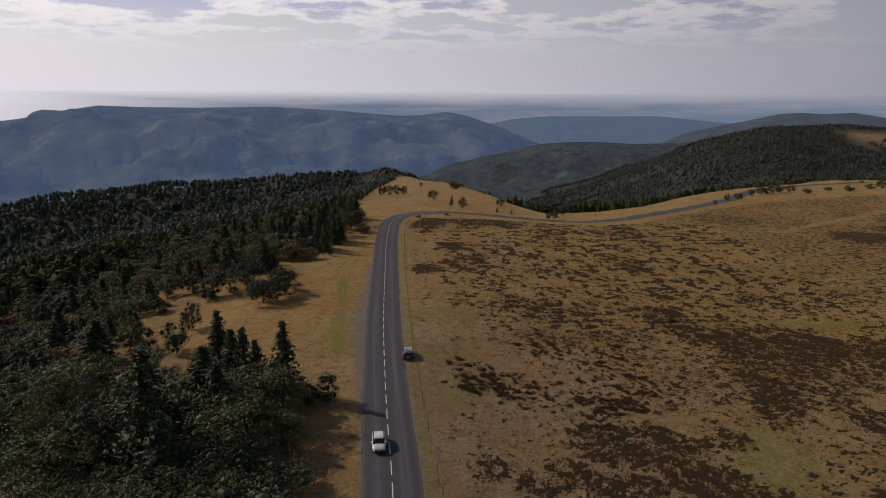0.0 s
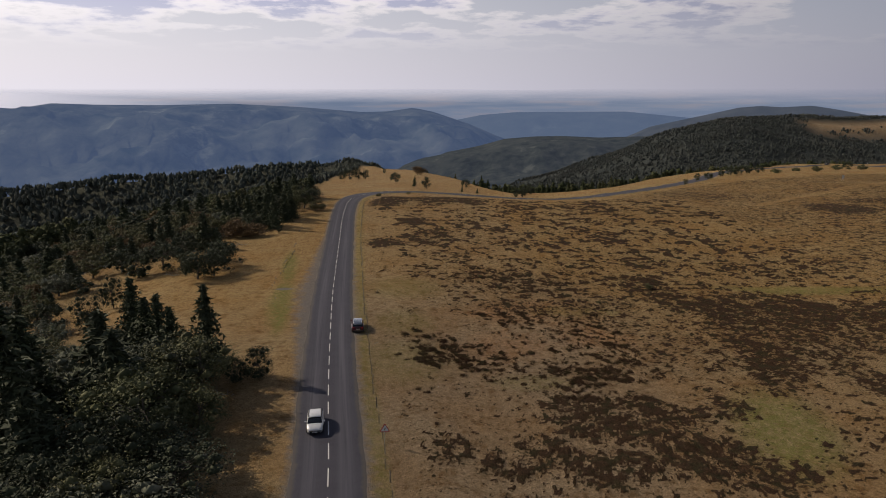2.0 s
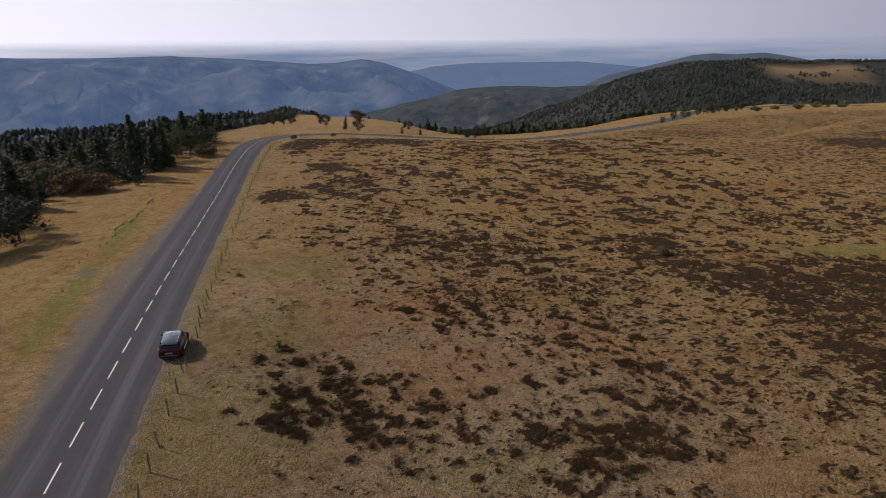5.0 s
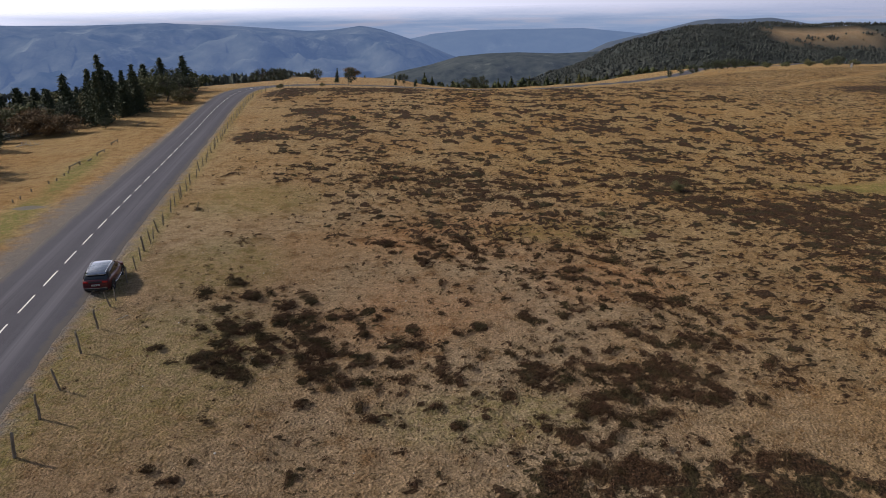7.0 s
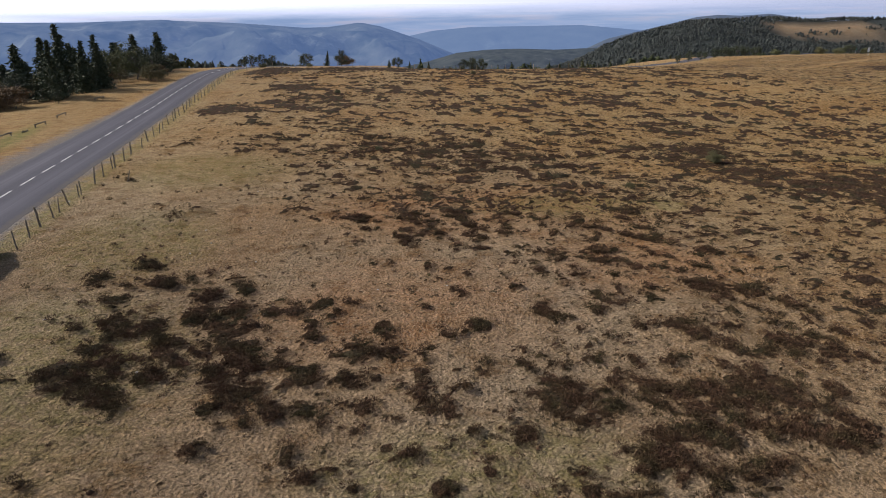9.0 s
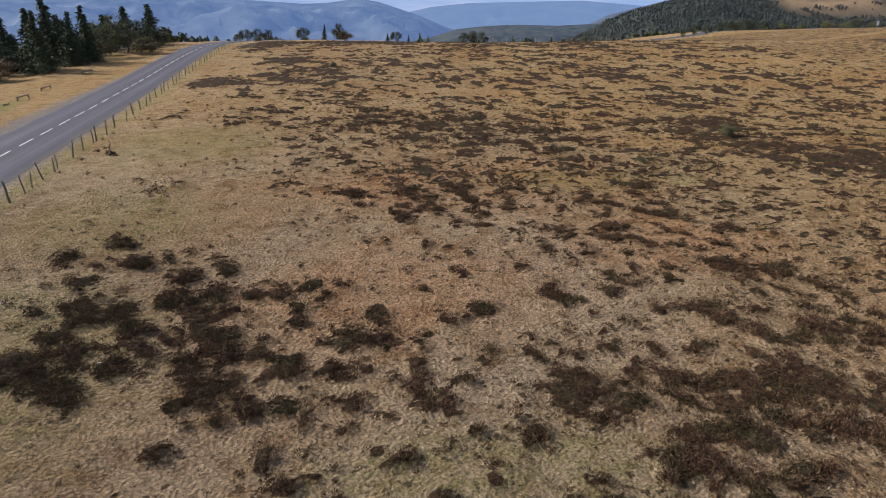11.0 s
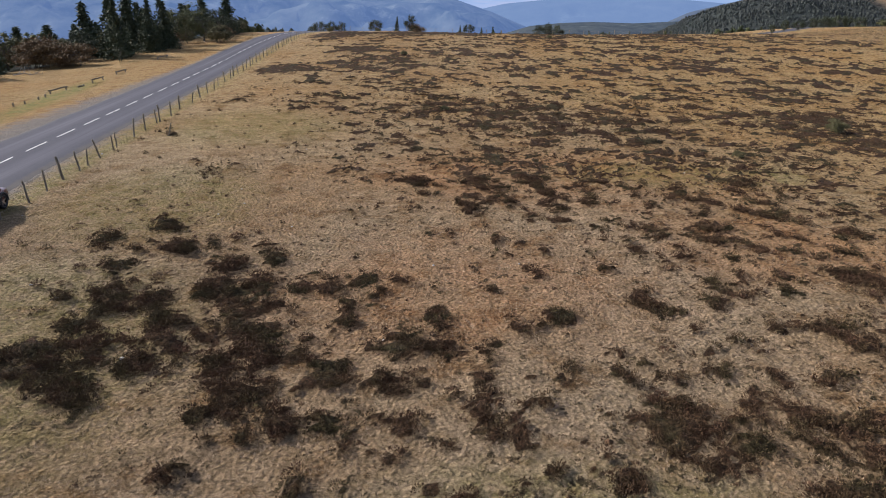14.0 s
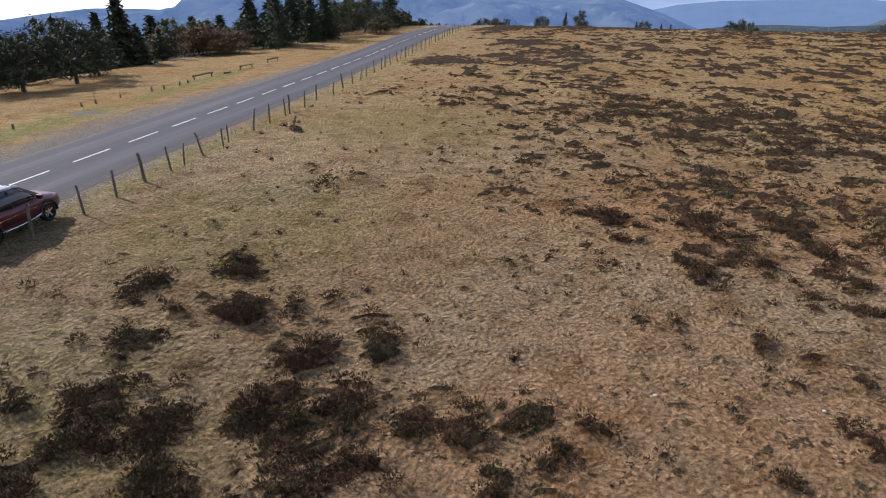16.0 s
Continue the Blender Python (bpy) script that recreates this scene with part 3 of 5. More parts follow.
def heath_cover(x, y):
    """The share of the ground that heather covers."""
    d = np.where((y < 138) & (x < 46), 0.19, 0.25) + 0.07 * waves(x, y, 40, 21, 3)
    d = np.where(y < 112, np.interp(x, [14, 20, 30, 40], [0.08, 0.10, 0.12, 0.15]) + 0.03 * waves(x, y, 25, 23, 3), d)
    d = np.where((y > 150) & (x > 20), d + 0.08 + 0.06 * np.clip((x - 85) / 30, 0, 1), d)
    d = np.where((x < 9) & (y < 132), 0.045, np.where((x < 0) & (y < 215), 0.07, d))
    for cx, cy, rx, ry, share in HEATH_EAST + HEATH_LOW + HEATH_NORTH + HEATH_RISE:
        d = np.maximum(d, share * np.clip(2.2 * (blob(x, y, cx, cy, rx * 1.15, ry * 1.15) + 0.10 * waves(x, y, 9, 27, 3)), 0, 1))
    for e in BARE:
        d = d * (1 - 0.85 * np.clip(2.0 * blob(x, y, *e) + 0.25 * waves(x, y, 7, 33, 3), 0, 1))
    d = d * (1 - 0.9 * on_path(x, y))
    field = np.clip((x - road_x(y) - 5.0) / 4, 0, 1) * (y < np.interp(x, BROW_X, BROW_Y) - 14)
    field = field * np.clip((np.interp(x, FENCE_X, FENCE_Y) - y) / 4, 0, 1)
    return np.clip(d, 0, 0.96) * field


def mats(x, y):
    """The mats and bushes that stand out in the short grass: 0 outside, 1 inside, with ragged edges."""
    m = np.zeros(np.shape(x))
    near = (x > -2) & (x < 38) & (y > 86) & (y < 112)
    px, py = x[near], y[near]
    ragged = 0.40 * grain(px, py, 0.55, 47, 3, 0.95)
    best = np.zeros(len(px))
    for cx, cy, rx, ry in MATS:
        ok = np.maximum(np.abs(px - cx) / rx, np.abs(py - cy) / ry) < 2
        d = 0.98 - np.hypot((px[ok] - cx) / rx, (py[ok] - cy) / ry) + ragged[ok]
        best[ok] = np.maximum(best[ok], np.clip(3.2 * d, 0, 1))
    m[near] = best
    return m


def heath_amount(x, y):
    """Heather or none, in ragged clumps of all sizes: 0 to 1."""
    cover = np.clip(heath_cover(x, y), 0.001, 0.97)
    limit = -np.log(cover / (1 - cover)) / 1.7
    n = np.where(y < 125, grain(x, y, 1.0, 19, 3, 0.95), np.where(y < 160, grain(x, y, 1.7, 19, 3, 0.95), grain(x, y, 2.6, 19, 3, 0.95)))
    return np.maximum(np.clip(3.0 * (n - limit) + 0.5, 0, 1) * np.clip(cover * 40 - 0.5, 0, 1), mats(x, y))


def clump_lift(x, y):
    """How far the heather stands above the ground."""
    return np.interp(y, [118, 160], [1.0, 1.3]) * heath_amount(x, y) * np.clip(0.11 + 0.05 * grain(x, y, 0.6, 61, 2), 0.03, 0.3)


# meadows on the wooded hill
CLEARINGS = [(785, 1152, 144, 30, 10), (815, 1089, 86, 19, -4), (690, 1069, 16, 14, 0), (965, 1190, 96, 35, 5), (850, 1117, 55, 16, 0), (705, 1112, 89, 19, 33)]
FRONT_Y = [-60, 40, 62, 82, 94, 104, 112, 125, 150, 160, 172, 182, 190, 206, 220, 232, 246, 270, 320, 400, 500, 640]
FRONT_X = [-17, -17.5, -18.5, -19.5, -25, -35, -44, -56, -54, -52, -50, -44, -37.5, -34.5, -32.5, -31, -31, -36, -40, -43, -42, -40]


def wooded(x, y):
    """Metres inside the wood's edge, for the wood along the road and for the slopes."""
    return np.maximum(np.interp(y, FRONT_Y, FRONT_X) - x, y - np.interp(x, BROW_X, BROW_Y) - 5)


def spaced(lo, hi, step, far, growth):
    """Even steps from lo to hi, then growing ones out to far on both sides."""
    out = list(np.arange(lo, hi + 0.01, step))
    for sign in (1, -1):
        p, d, more = (hi if sign > 0 else lo), step, []
        while abs(p) < far:
            d *= growth
            p += sign * d
            more.append(p)
        out = out + more if sign > 0 else more[::-1] + out
    return np.array(out)


def build_ground():
    gx = np.r_[np.arange(-8, 36, 0.21), np.arange(36, 100, 0.46)]
    gy = np.r_[np.arange(60, 84, 0.42), np.arange(84, 119, 0.21), np.arange(119, 160, 0.36), np.arange(160, 246, 0.62)]
    wx, wy = spaced(-60, 125, 1.0, 4600, 1.1), spaced(50, 270, 1.0, 4600, 1.1)
    gx = np.r_[wx[wx < -8.2], gx, wx[wx > 100.4]]
    gy = np.r_[wy[wy < 59.8], gy, wy[wy > 246.2]]
    x, y = np.meshgrid(gx, gy, indexing="ij")
    z = land(x, y)
    gap = road_gap(x, y)
    z = z - 0.05 * np.clip((HALF_ROAD + 0.6 - gap) / 0.8, 0, 1)
    heath = heath_cover(x, y)
    inner = (x > -9) & (x < 100.4) & (y > 59.8) & (y < 246.2)
    clump = np.where(inner & (gap > 4.0), heath_amount(x, y), 0)
    z = z + np.where(inner & (gap > 4.5), clump_lift(x, y) + 0.03 * grain(x, y, 1.1, 67, 3, 0.75), 0)
    green = np.zeros_like(x)
    for e in GREEN:
        green = np.maximum(green, np.clip(2.0 * blob(x, y, *e), 0, 1) * np.where(x > -8, np.where(x > 36, 0.85, 0.4), 1))
    green = np.maximum(green, np.clip(1.5 - np.abs(gap - 5.0) / 0.9, 0, 1) * 0.55 * (x > road_x(y)))
    russet = np.zeros_like(x)
    for e in RUSSET:
        russet = np.maximum(russet, np.clip(1.6 * blob(x, y, *e) + 0.3 * waves(x, y, 12, 35, 3), 0, 1))
    forest = np.clip(wooded(x, y) / 10 + 0.2, 0, 1)
    forest = np.where((x < -30) & (y < 170) & (y > 100) & (x > -75), forest * 0.25, forest)
    forest = forest * (1 - np.clip(3 * blob(x, y, -66, 95, 9, 5), 0, 0.9))
    for e in CLEARINGS:
        forest = forest * (1 - np.clip(4 * (blob(x, y, *e) + 0.22 * waves(x, y, 40, 9)), 0, 1))
    grit = np.clip(1.0 - (gap - HALF_ROAD) / 1.7, 0, 1)
    verge = np.clip(1.5 - (gap - HALF_ROAD) / 1.6, 0, 1) * (x > road_x(y)) * (y < 150)
    grit = np.maximum(grit, 0.52 * verge)
    layby = np.interp(y, [84, 96, 112, 128, 146, 168, 190], [1.2, 2.2, 3.8, 5.2, 3.8, 2.4, 1.0])
    grit = np.maximum(grit, np.clip(1.15 - (gap - HALF_ROAD) / layby, 0, 1) * (x < road_x(y)) * (y < 230))
    grit = np.maximum(grit, np.clip(2.5 * blob(x, y, -22.0, 132.8, 1.7, 1.2), 0, 1))
    gold = (y < 620) * np.clip(0.6 * np.clip((road_x(y) - 2 - x) / 3, 0, 1) * (y < 255) + np.clip((y - 105) / 60, 0, 0.75) + np.clip((x - 25) / 40, 0, 0.5), 0, 1)
    values = {"heath": heath, "green": green, "forest": forest, "grit": grit, "gold": gold, "clump": clump, "worn": inner, "russet": russet}
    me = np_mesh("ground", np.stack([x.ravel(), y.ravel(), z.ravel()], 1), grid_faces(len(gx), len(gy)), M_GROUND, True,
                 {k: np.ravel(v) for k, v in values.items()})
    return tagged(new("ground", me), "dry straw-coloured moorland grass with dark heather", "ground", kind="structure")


build_ground()


def ribbon(name, s0, s1, step, offs, lift, mat, wobble=0.0):
    """A strip along the road between two offsets."""
    s = np.arange(s0, s1, step)
    rng = np.random.RandomState(4)
    rows, across, along = [], [], []
    for o in offs:
        w = o + (wobble * np.sin(s * 0.7 + o) * rng.rand(len(s)) if abs(o) >= HALF_ROAD else 0)
        x, y = road_at(s, w)
        edge = 0.08 if abs(o) > HALF_ROAD else 0.0
        rows.append(np.stack([x, y, land(x, y) + lift - edge], 1))
        across.append(np.full(len(s), o / HALF_ROAD))
        along.append(s)
    v = np.stack(rows, 1).reshape(-1, 3)
    n = len(offs)
    f = grid_faces(len(s), n)[:, ::-1]
    return np_mesh(name, v, f, mat, True, {"across": np.stack(across, 1).ravel(), "along": np.stack(along, 1).ravel()})


S_START = float(np.interp(109.4, ROAD_LINE[:_first_bend, 1], ROAD_S[:_first_bend]))
tagged(new("road", ribbon("road", 0, ROAD_S[-1], 1.0, [-3.7, -3.25, -2.6, -1.9, -1.2, -0.5, 0, 0.5, 1.2, 1.9, 2.6, 3.25, 3.7], 0.05, M_ASPHALT, 0.12)),
       "grey worn asphalt road with broken white centre line", "road", kind="structure")
DASH, PERIOD = 3.08, 4.78
dash_mesh = None
k0 = -int((S_START - 30) / PERIOD)
for k in range(k0, k0 + 86):
    s = S_START + k * PERIOD
    if s < 20 or s + DASH > ROAD_S[-1]:
        continue
    ends = np.linspace(s, s + DASH, 5)
    (xa, ya), (xb, yb) = road_at(ends, -0.055), road_at(ends, 0.055)
    v = np.stack([np.stack([xa, ya, land(xa, ya) + 0.056], 1), np.stack([xb, yb, land(xb, yb) + 0.056], 1)], 1).reshape(-1, 3)
    o = new("road_dash", np_mesh("road_dash", v, grid_faces(5, 2)[:, ::-1], M_PAINT))
    o.parent = bpy.data.objects["road"]


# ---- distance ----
# the third colour of each ridge is painted haze, added as emission
M_RIDGE = make_backdrop("wooded ridge, haze painted in", (0.012, 0.020, 0.020), (0.078, 0.086, 0.076), (0.076, 0.120, 0.242), 1.0, 0.011)
M_RIDGE_FAR = make_backdrop("far ridge, haze painted in", (0.015, 0.02, 0.02), (0.03, 0.036, 0.034), (0.125, 0.185, 0.330), 1.0, 0.010)
M_RIDGE_EAST = make_backdrop("hill, haze painted in", (0.018, 0.022, 0.022), (0.045, 0.048, 0.044), (0.066, 0.088, 0.145), 1.0, 0.012)
M_RIDGE_MIDDLE = make_backdrop("wooded hill, thin haze painted in", (0.012, 0.016, 0.012), (0.050, 0.054, 0.046), (0.034, 0.044, 0.068), 1.0, 0.035)
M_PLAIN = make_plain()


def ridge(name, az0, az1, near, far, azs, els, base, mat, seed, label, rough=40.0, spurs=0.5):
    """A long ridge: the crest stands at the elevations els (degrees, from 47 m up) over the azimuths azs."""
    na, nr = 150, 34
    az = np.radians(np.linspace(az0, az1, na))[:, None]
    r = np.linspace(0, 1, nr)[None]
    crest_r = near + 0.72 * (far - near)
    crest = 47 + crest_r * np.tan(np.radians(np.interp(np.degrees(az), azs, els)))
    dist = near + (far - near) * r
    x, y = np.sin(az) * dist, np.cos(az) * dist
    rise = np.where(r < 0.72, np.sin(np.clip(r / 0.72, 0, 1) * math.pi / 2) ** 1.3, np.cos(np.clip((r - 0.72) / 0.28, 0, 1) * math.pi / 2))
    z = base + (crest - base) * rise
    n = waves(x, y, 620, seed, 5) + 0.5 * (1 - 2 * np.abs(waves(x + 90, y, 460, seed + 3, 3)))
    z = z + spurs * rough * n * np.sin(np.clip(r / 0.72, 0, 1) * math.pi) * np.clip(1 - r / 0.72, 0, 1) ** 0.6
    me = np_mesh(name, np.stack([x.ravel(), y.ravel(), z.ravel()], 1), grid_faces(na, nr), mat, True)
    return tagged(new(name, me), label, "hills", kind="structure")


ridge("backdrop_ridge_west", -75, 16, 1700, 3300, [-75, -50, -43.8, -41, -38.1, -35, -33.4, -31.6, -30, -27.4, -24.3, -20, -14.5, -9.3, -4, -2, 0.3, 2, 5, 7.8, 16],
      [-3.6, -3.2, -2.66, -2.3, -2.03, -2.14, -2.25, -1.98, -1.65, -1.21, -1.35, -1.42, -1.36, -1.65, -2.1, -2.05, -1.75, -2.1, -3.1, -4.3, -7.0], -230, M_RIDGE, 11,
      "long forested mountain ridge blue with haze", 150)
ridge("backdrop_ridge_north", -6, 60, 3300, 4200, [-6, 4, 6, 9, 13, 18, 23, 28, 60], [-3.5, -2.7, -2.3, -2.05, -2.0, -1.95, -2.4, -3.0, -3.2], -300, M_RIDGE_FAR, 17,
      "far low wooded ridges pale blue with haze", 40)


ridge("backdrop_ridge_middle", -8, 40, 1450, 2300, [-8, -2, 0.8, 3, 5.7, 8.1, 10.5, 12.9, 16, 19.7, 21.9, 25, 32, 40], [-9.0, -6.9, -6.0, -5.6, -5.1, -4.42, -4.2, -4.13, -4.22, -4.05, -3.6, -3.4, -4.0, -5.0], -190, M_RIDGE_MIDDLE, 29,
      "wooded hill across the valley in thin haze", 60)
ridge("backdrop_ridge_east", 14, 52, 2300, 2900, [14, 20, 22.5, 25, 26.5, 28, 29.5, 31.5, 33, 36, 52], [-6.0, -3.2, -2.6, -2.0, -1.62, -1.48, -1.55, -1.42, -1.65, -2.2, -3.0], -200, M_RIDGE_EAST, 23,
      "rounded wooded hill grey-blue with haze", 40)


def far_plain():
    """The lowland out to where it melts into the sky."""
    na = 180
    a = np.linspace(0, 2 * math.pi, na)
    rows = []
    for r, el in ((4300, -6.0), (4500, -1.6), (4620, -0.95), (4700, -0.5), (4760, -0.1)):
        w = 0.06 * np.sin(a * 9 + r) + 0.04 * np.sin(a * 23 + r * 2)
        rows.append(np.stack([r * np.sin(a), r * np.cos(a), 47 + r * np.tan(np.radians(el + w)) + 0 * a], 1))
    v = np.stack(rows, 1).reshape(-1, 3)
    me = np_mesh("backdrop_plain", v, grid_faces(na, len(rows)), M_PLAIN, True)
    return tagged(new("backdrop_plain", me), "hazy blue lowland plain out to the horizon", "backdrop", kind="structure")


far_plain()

# ---- trees ----
def tube(path, radii, sides=6):
    """Vertices and quads of a tapering tube along a path."""
    path = np.array(path, float)
    d = np.gradient(path, axis=0)
    d /= np.linalg.norm(d, axis=1)[:, None] + 1e-9
    ref = np.array([0.31, 0.95, 0.07])
    u = np.cross(d, ref)
    u /= np.linalg.norm(u, axis=1)[:, None] + 1e-9
    w = np.cross(d, u)
    a = np.linspace(0, 2 * math.pi, sides, endpoint=False)
    ring = path[:, None] + np.array(radii)[:, None, None] * (np.cos(a)[None, :, None] * u[:, None] + np.sin(a)[None, :, None] * w[:, None])
    f = []
    for i in range(len(path) - 1):
        for j in range(sides):
            k = (j + 1) % sides
            f.append((i * sides + j, i * sides + k, (i + 1) * sides + k, (i + 1) * sides + j))
    return ring.reshape(-1, 3), np.array(f)


def merge(pieces):
    vs, fs, n = [], [], 0
    for v, f in pieces:
        vs.append(v)
        fs.append(f + n)
        n += len(v)
    return np.vstack(vs), np.vstack(fs)


def leaf_sprays(centres, size, rng, droop=0.3, long=1.6):
    """A small pointed leaf spray at each centre."""
    n = len(centres)
    d = rng.normal(size=(n, 3))
    d[:, 2] = d[:, 2] * 0.6 - droop
    d /= np.linalg.norm(d, axis=1)[:, None]
    s = np.cross(d, rng.normal(size=(n, 3)))
    s /= np.linalg.norm(s, axis=1)[:, None] + 1e-9
    ln = size * long * (0.6 + 0.8 * rng.rand(n))[:, None]
    wd = size * 0.5 * (0.6 + 0.8 * rng.rand(n))[:, None]
    v = np.stack([centres - s * wd, centres + s * wd, centres + d * ln], 1).reshape(-1, 3)
    return v, np.arange(3 * n).reshape(-1, 3)


def heart(c, rx, rz, rng, nu=6, nv=4):
    """A small uneven closed shape: the dense heart of a clump of leaves."""
    u, v = np.meshgrid(np.arange(nu) / nu * 6.283 + rng.rand(), np.linspace(0.12, 3.03, nv), indexing="ij")
    k = 0.8 + 0.4 * rng.rand(nu, nv)
    p = np.stack([np.cos(u) * np.sin(v) * rx * k, np.sin(u) * np.sin(v) * rx * k, np.cos(v) * rz * k], 2).reshape(-1, 3) + c
    f = [(i * nv + j, (i + 1) % nu * nv + j, (i + 1) % nu * nv + j + 1, i * nv + j + 1) for i in range(nu) for j in range(nv - 1)]
    f = np.array(f)[:, ::-1]
    return p, np.vstack([f[:, [0, 1, 2]], f[:, [0, 2, 3]]])


def fir_meshes(h, rad, seed, leaf, share=1.0):
    """A conical fir: a straight trunk and whorls of drooping sprays."""
    rng = np.random.RandomState(seed)
    bend = rng.normal(size=2) * 0.02 * h
    tz = np.linspace(-0.3, h * 0.97, 6)
    tv, tf = tube([(bend[0] * (z / h) ** 2, bend[1] * (z / h) ** 2, z) for z in tz], np.linspace(0.030 * h, 0.012, 6) * 0.7, 7)
    centres, twigs = [], [(tv, tf)]
    z, lump = 0.06 * h, rng.rand(8) * 0.3 + 0.8
    while z < h * 0.985:
        q = z / h
        reach = rad * (1.02 - q) * (0.8 + 0.4 * rng.rand())
        for k in range(int(5 + 4 * (1 - q) + rng.rand() * 2)):
            a = rng.rand() * 6.283
            r = max(0.12, reach * (0.6 + 0.5 * rng.rand()) * lump[int(a / 6.283 * 8) % 8])
            drop = r * (0.18 + 0.30 * (1 - q)) - 0.10 * r * q
            n = int(2 + r * 3.9 * share)
            t = (np.arange(n) + rng.rand(n)) / n
            spread = 0.24 * r * np.sin(t * 2.8) + 0.08
            p = np.stack([np.cos(a) * r * t - np.sin(a) * spread * (rng.rand(n) - 0.5) * 2,
                          np.sin(a) * r * t + np.cos(a) * spread * (rng.rand(n) - 0.5) * 2,
                          z - drop * t**1.4 + 0.10 * r * np.clip(t - 0.7, 0, 1)], 1)
            centres.append(p)
        z += max(0.13, 0.026 * h * (1.2 - 0.6 * q)) * (0.8 + 0.4 * rng.rand())
    c = np.vstack(centres + [np.array([[bend[0], bend[1], h * 0.95], [bend[0], bend[1], h * 0.90]])])
    hearts = []
    for k in range(7):
        q = 0.12 + 0.76 * k / 6
        hearts.append(heart((bend[0] * q * q, bend[1] * q * q, q * h), 0.30 * rad * (1.02 - q), 0.10 * h, rng, 7, 3))
    return merge(twigs), merge([leaf_sprays(c, leaf, rng, 0.45, 1.9)] + hearts)


def broad_meshes(h, rad, seed, leaf, low=0.18, lumps=26, leaves=110, flat=0.8, stems=1, dense=0.5):
    """A rounded, uneven tree or bush: a forked trunk and clumps of leaves with gaps between them."""
    rng = np.random.RandomState(seed)
    wood, centres, hearts = [], [], []
    tops = []
    for s in range(stems):
        a = rng.rand() * 6.28
        lean = (0.10 if stems == 1 else 0.45) * rad
        base = np.array([0.12 * stems * np.cos(a), 0.12 * stems * np.sin(a), -0.3])
        top = np.array([lean * np.cos(a), lean * np.sin(a), h * 0.62])
        mid = (base + top) / 2 + rng.normal(size=3) * 0.05 * h
        wood.append(tube([base, mid, top], np.array([0.034, 0.024, 0.010]) * h / stems**0.5, 6))
        tops.append((base, mid, top))
    for i in range(lumps):
        u = rng.normal(size=3)
        u /= np.linalg.norm(u)
        q = 0.55 + 0.5 * rng.rand() ** 0.7
        mid_z = h * (low + 1) / 2
        c = np.array([u[0] * rad * q, u[1] * rad * q, mid_z + u[2] * (h - mid_z) * q * (1 if u[2] > 0 else flat)])
        c[2] = max(c[2], h * low)
        size = rad * (0.24 + 0.20 * rng.rand())
        if i % 3 == 0:
            b, m, t = tops[i % len(tops)]
            start = m + (t - m) * rng.rand()
            wood.append(tube([start, (start + c) / 2 + np.array([0, 0, 0.06 * h]), c], np.array([0.012, 0.008, 0.003]) * h, 5))
        n = int(leaves * (0.7 + 0.6 * rng.rand()))
        p = rng.normal(size=(n, 3))
        p /= np.linalg.norm(p, axis=1)[:, None]
        p *= (0.45 + 0.6 * rng.rand(n) ** 0.5)[:, None] * size * np.array([1.15, 1.15, 0.78])
        p = p + c
        centres.append(p[p[:, 2] > 0.05])
        hearts.append(heart(c, size * dense, size * dense * 0.7, rng, 5, 3))
    return merge(wood), merge([leaf_sprays(np.vstack(centres), leaf, rng, 0.1, 1.35)] + hearts)


def tree_proto(kind, wood, crown, bark, leaves):
    return (kind, np_mesh("trunk", *wood, bark), np_mesh("crown", *crown, leaves))


def tree_set(far):
    k, g, dense = (0.30, 1.7, 0.62) if far else (1.0, 1.0, 0.46)
    return {
        "fir": [tree_proto("fir_tree", *fir_meshes(10, 3.9, s, 0.26 * g, k * 1.5), M_BARK, M_FIR) for s in (1, 2, 3)],
        "pine": [tree_proto("pine_tree", *broad_meshes(6, 3.1, s, 0.13 * g, 0.10, 36, 150 * k, 1.05, 1, dense), M_BARK, M_PINE) for s in (11, 12, 13)],
        "beech": [tree_proto("broadleaf_tree", *broad_meshes(7, 3.0, s, 0.15 * g, 0.12, 34, 130 * k, 0.8, 1, dense), M_BARK, M_BEECH) for s in (21, 22, 23)],
        "grey": [tree_proto("whitebeam_tree", *broad_meshes(6, 3.0, s, 0.14 * g, 0.08, 34, 130 * k, 0.8, 1, dense), M_BARK, M_WHITEBEAM) for s in (31, 32)],
        "bush": [tree_proto("shrub", *broad_meshes(3.0, 2.4, s, 0.13, 0.06, 26, 150, 0.6, 4, 0.5), M_BARK, M_ROWAN) for s in (41, 42)],
        "round": [tree_proto("shrub", *broad_meshes(3.4, 2.3, 51, 0.13, 0.05, 32, 140, 0.7, 3, 0.5), M_BARK, M_BEECH)],
    }


TREES = {**tree_set(False), **{key + "_deep": v for key, v in tree_set(True).items()}}
WORDS = {
    "fir": ("dark green conical fir tree at the wood's edge", "tree"),
    "pine": ("dark bushy mountain pine standing in dry grass", "tree"),
    "beech": ("green broadleaf tree with a rounded uneven crown", "tree"),
    "grey": ("grey-green whitebeam tree with pale shimmering leaves", "tree"),
    "bush": ("reddish-brown autumn shrub growing close to the ground", "shrub"),
    "round": ("rounded dense green shrub beside the road", "shrub"),
}
first_tree = {}
tree_rng = np.random.RandomState(77)


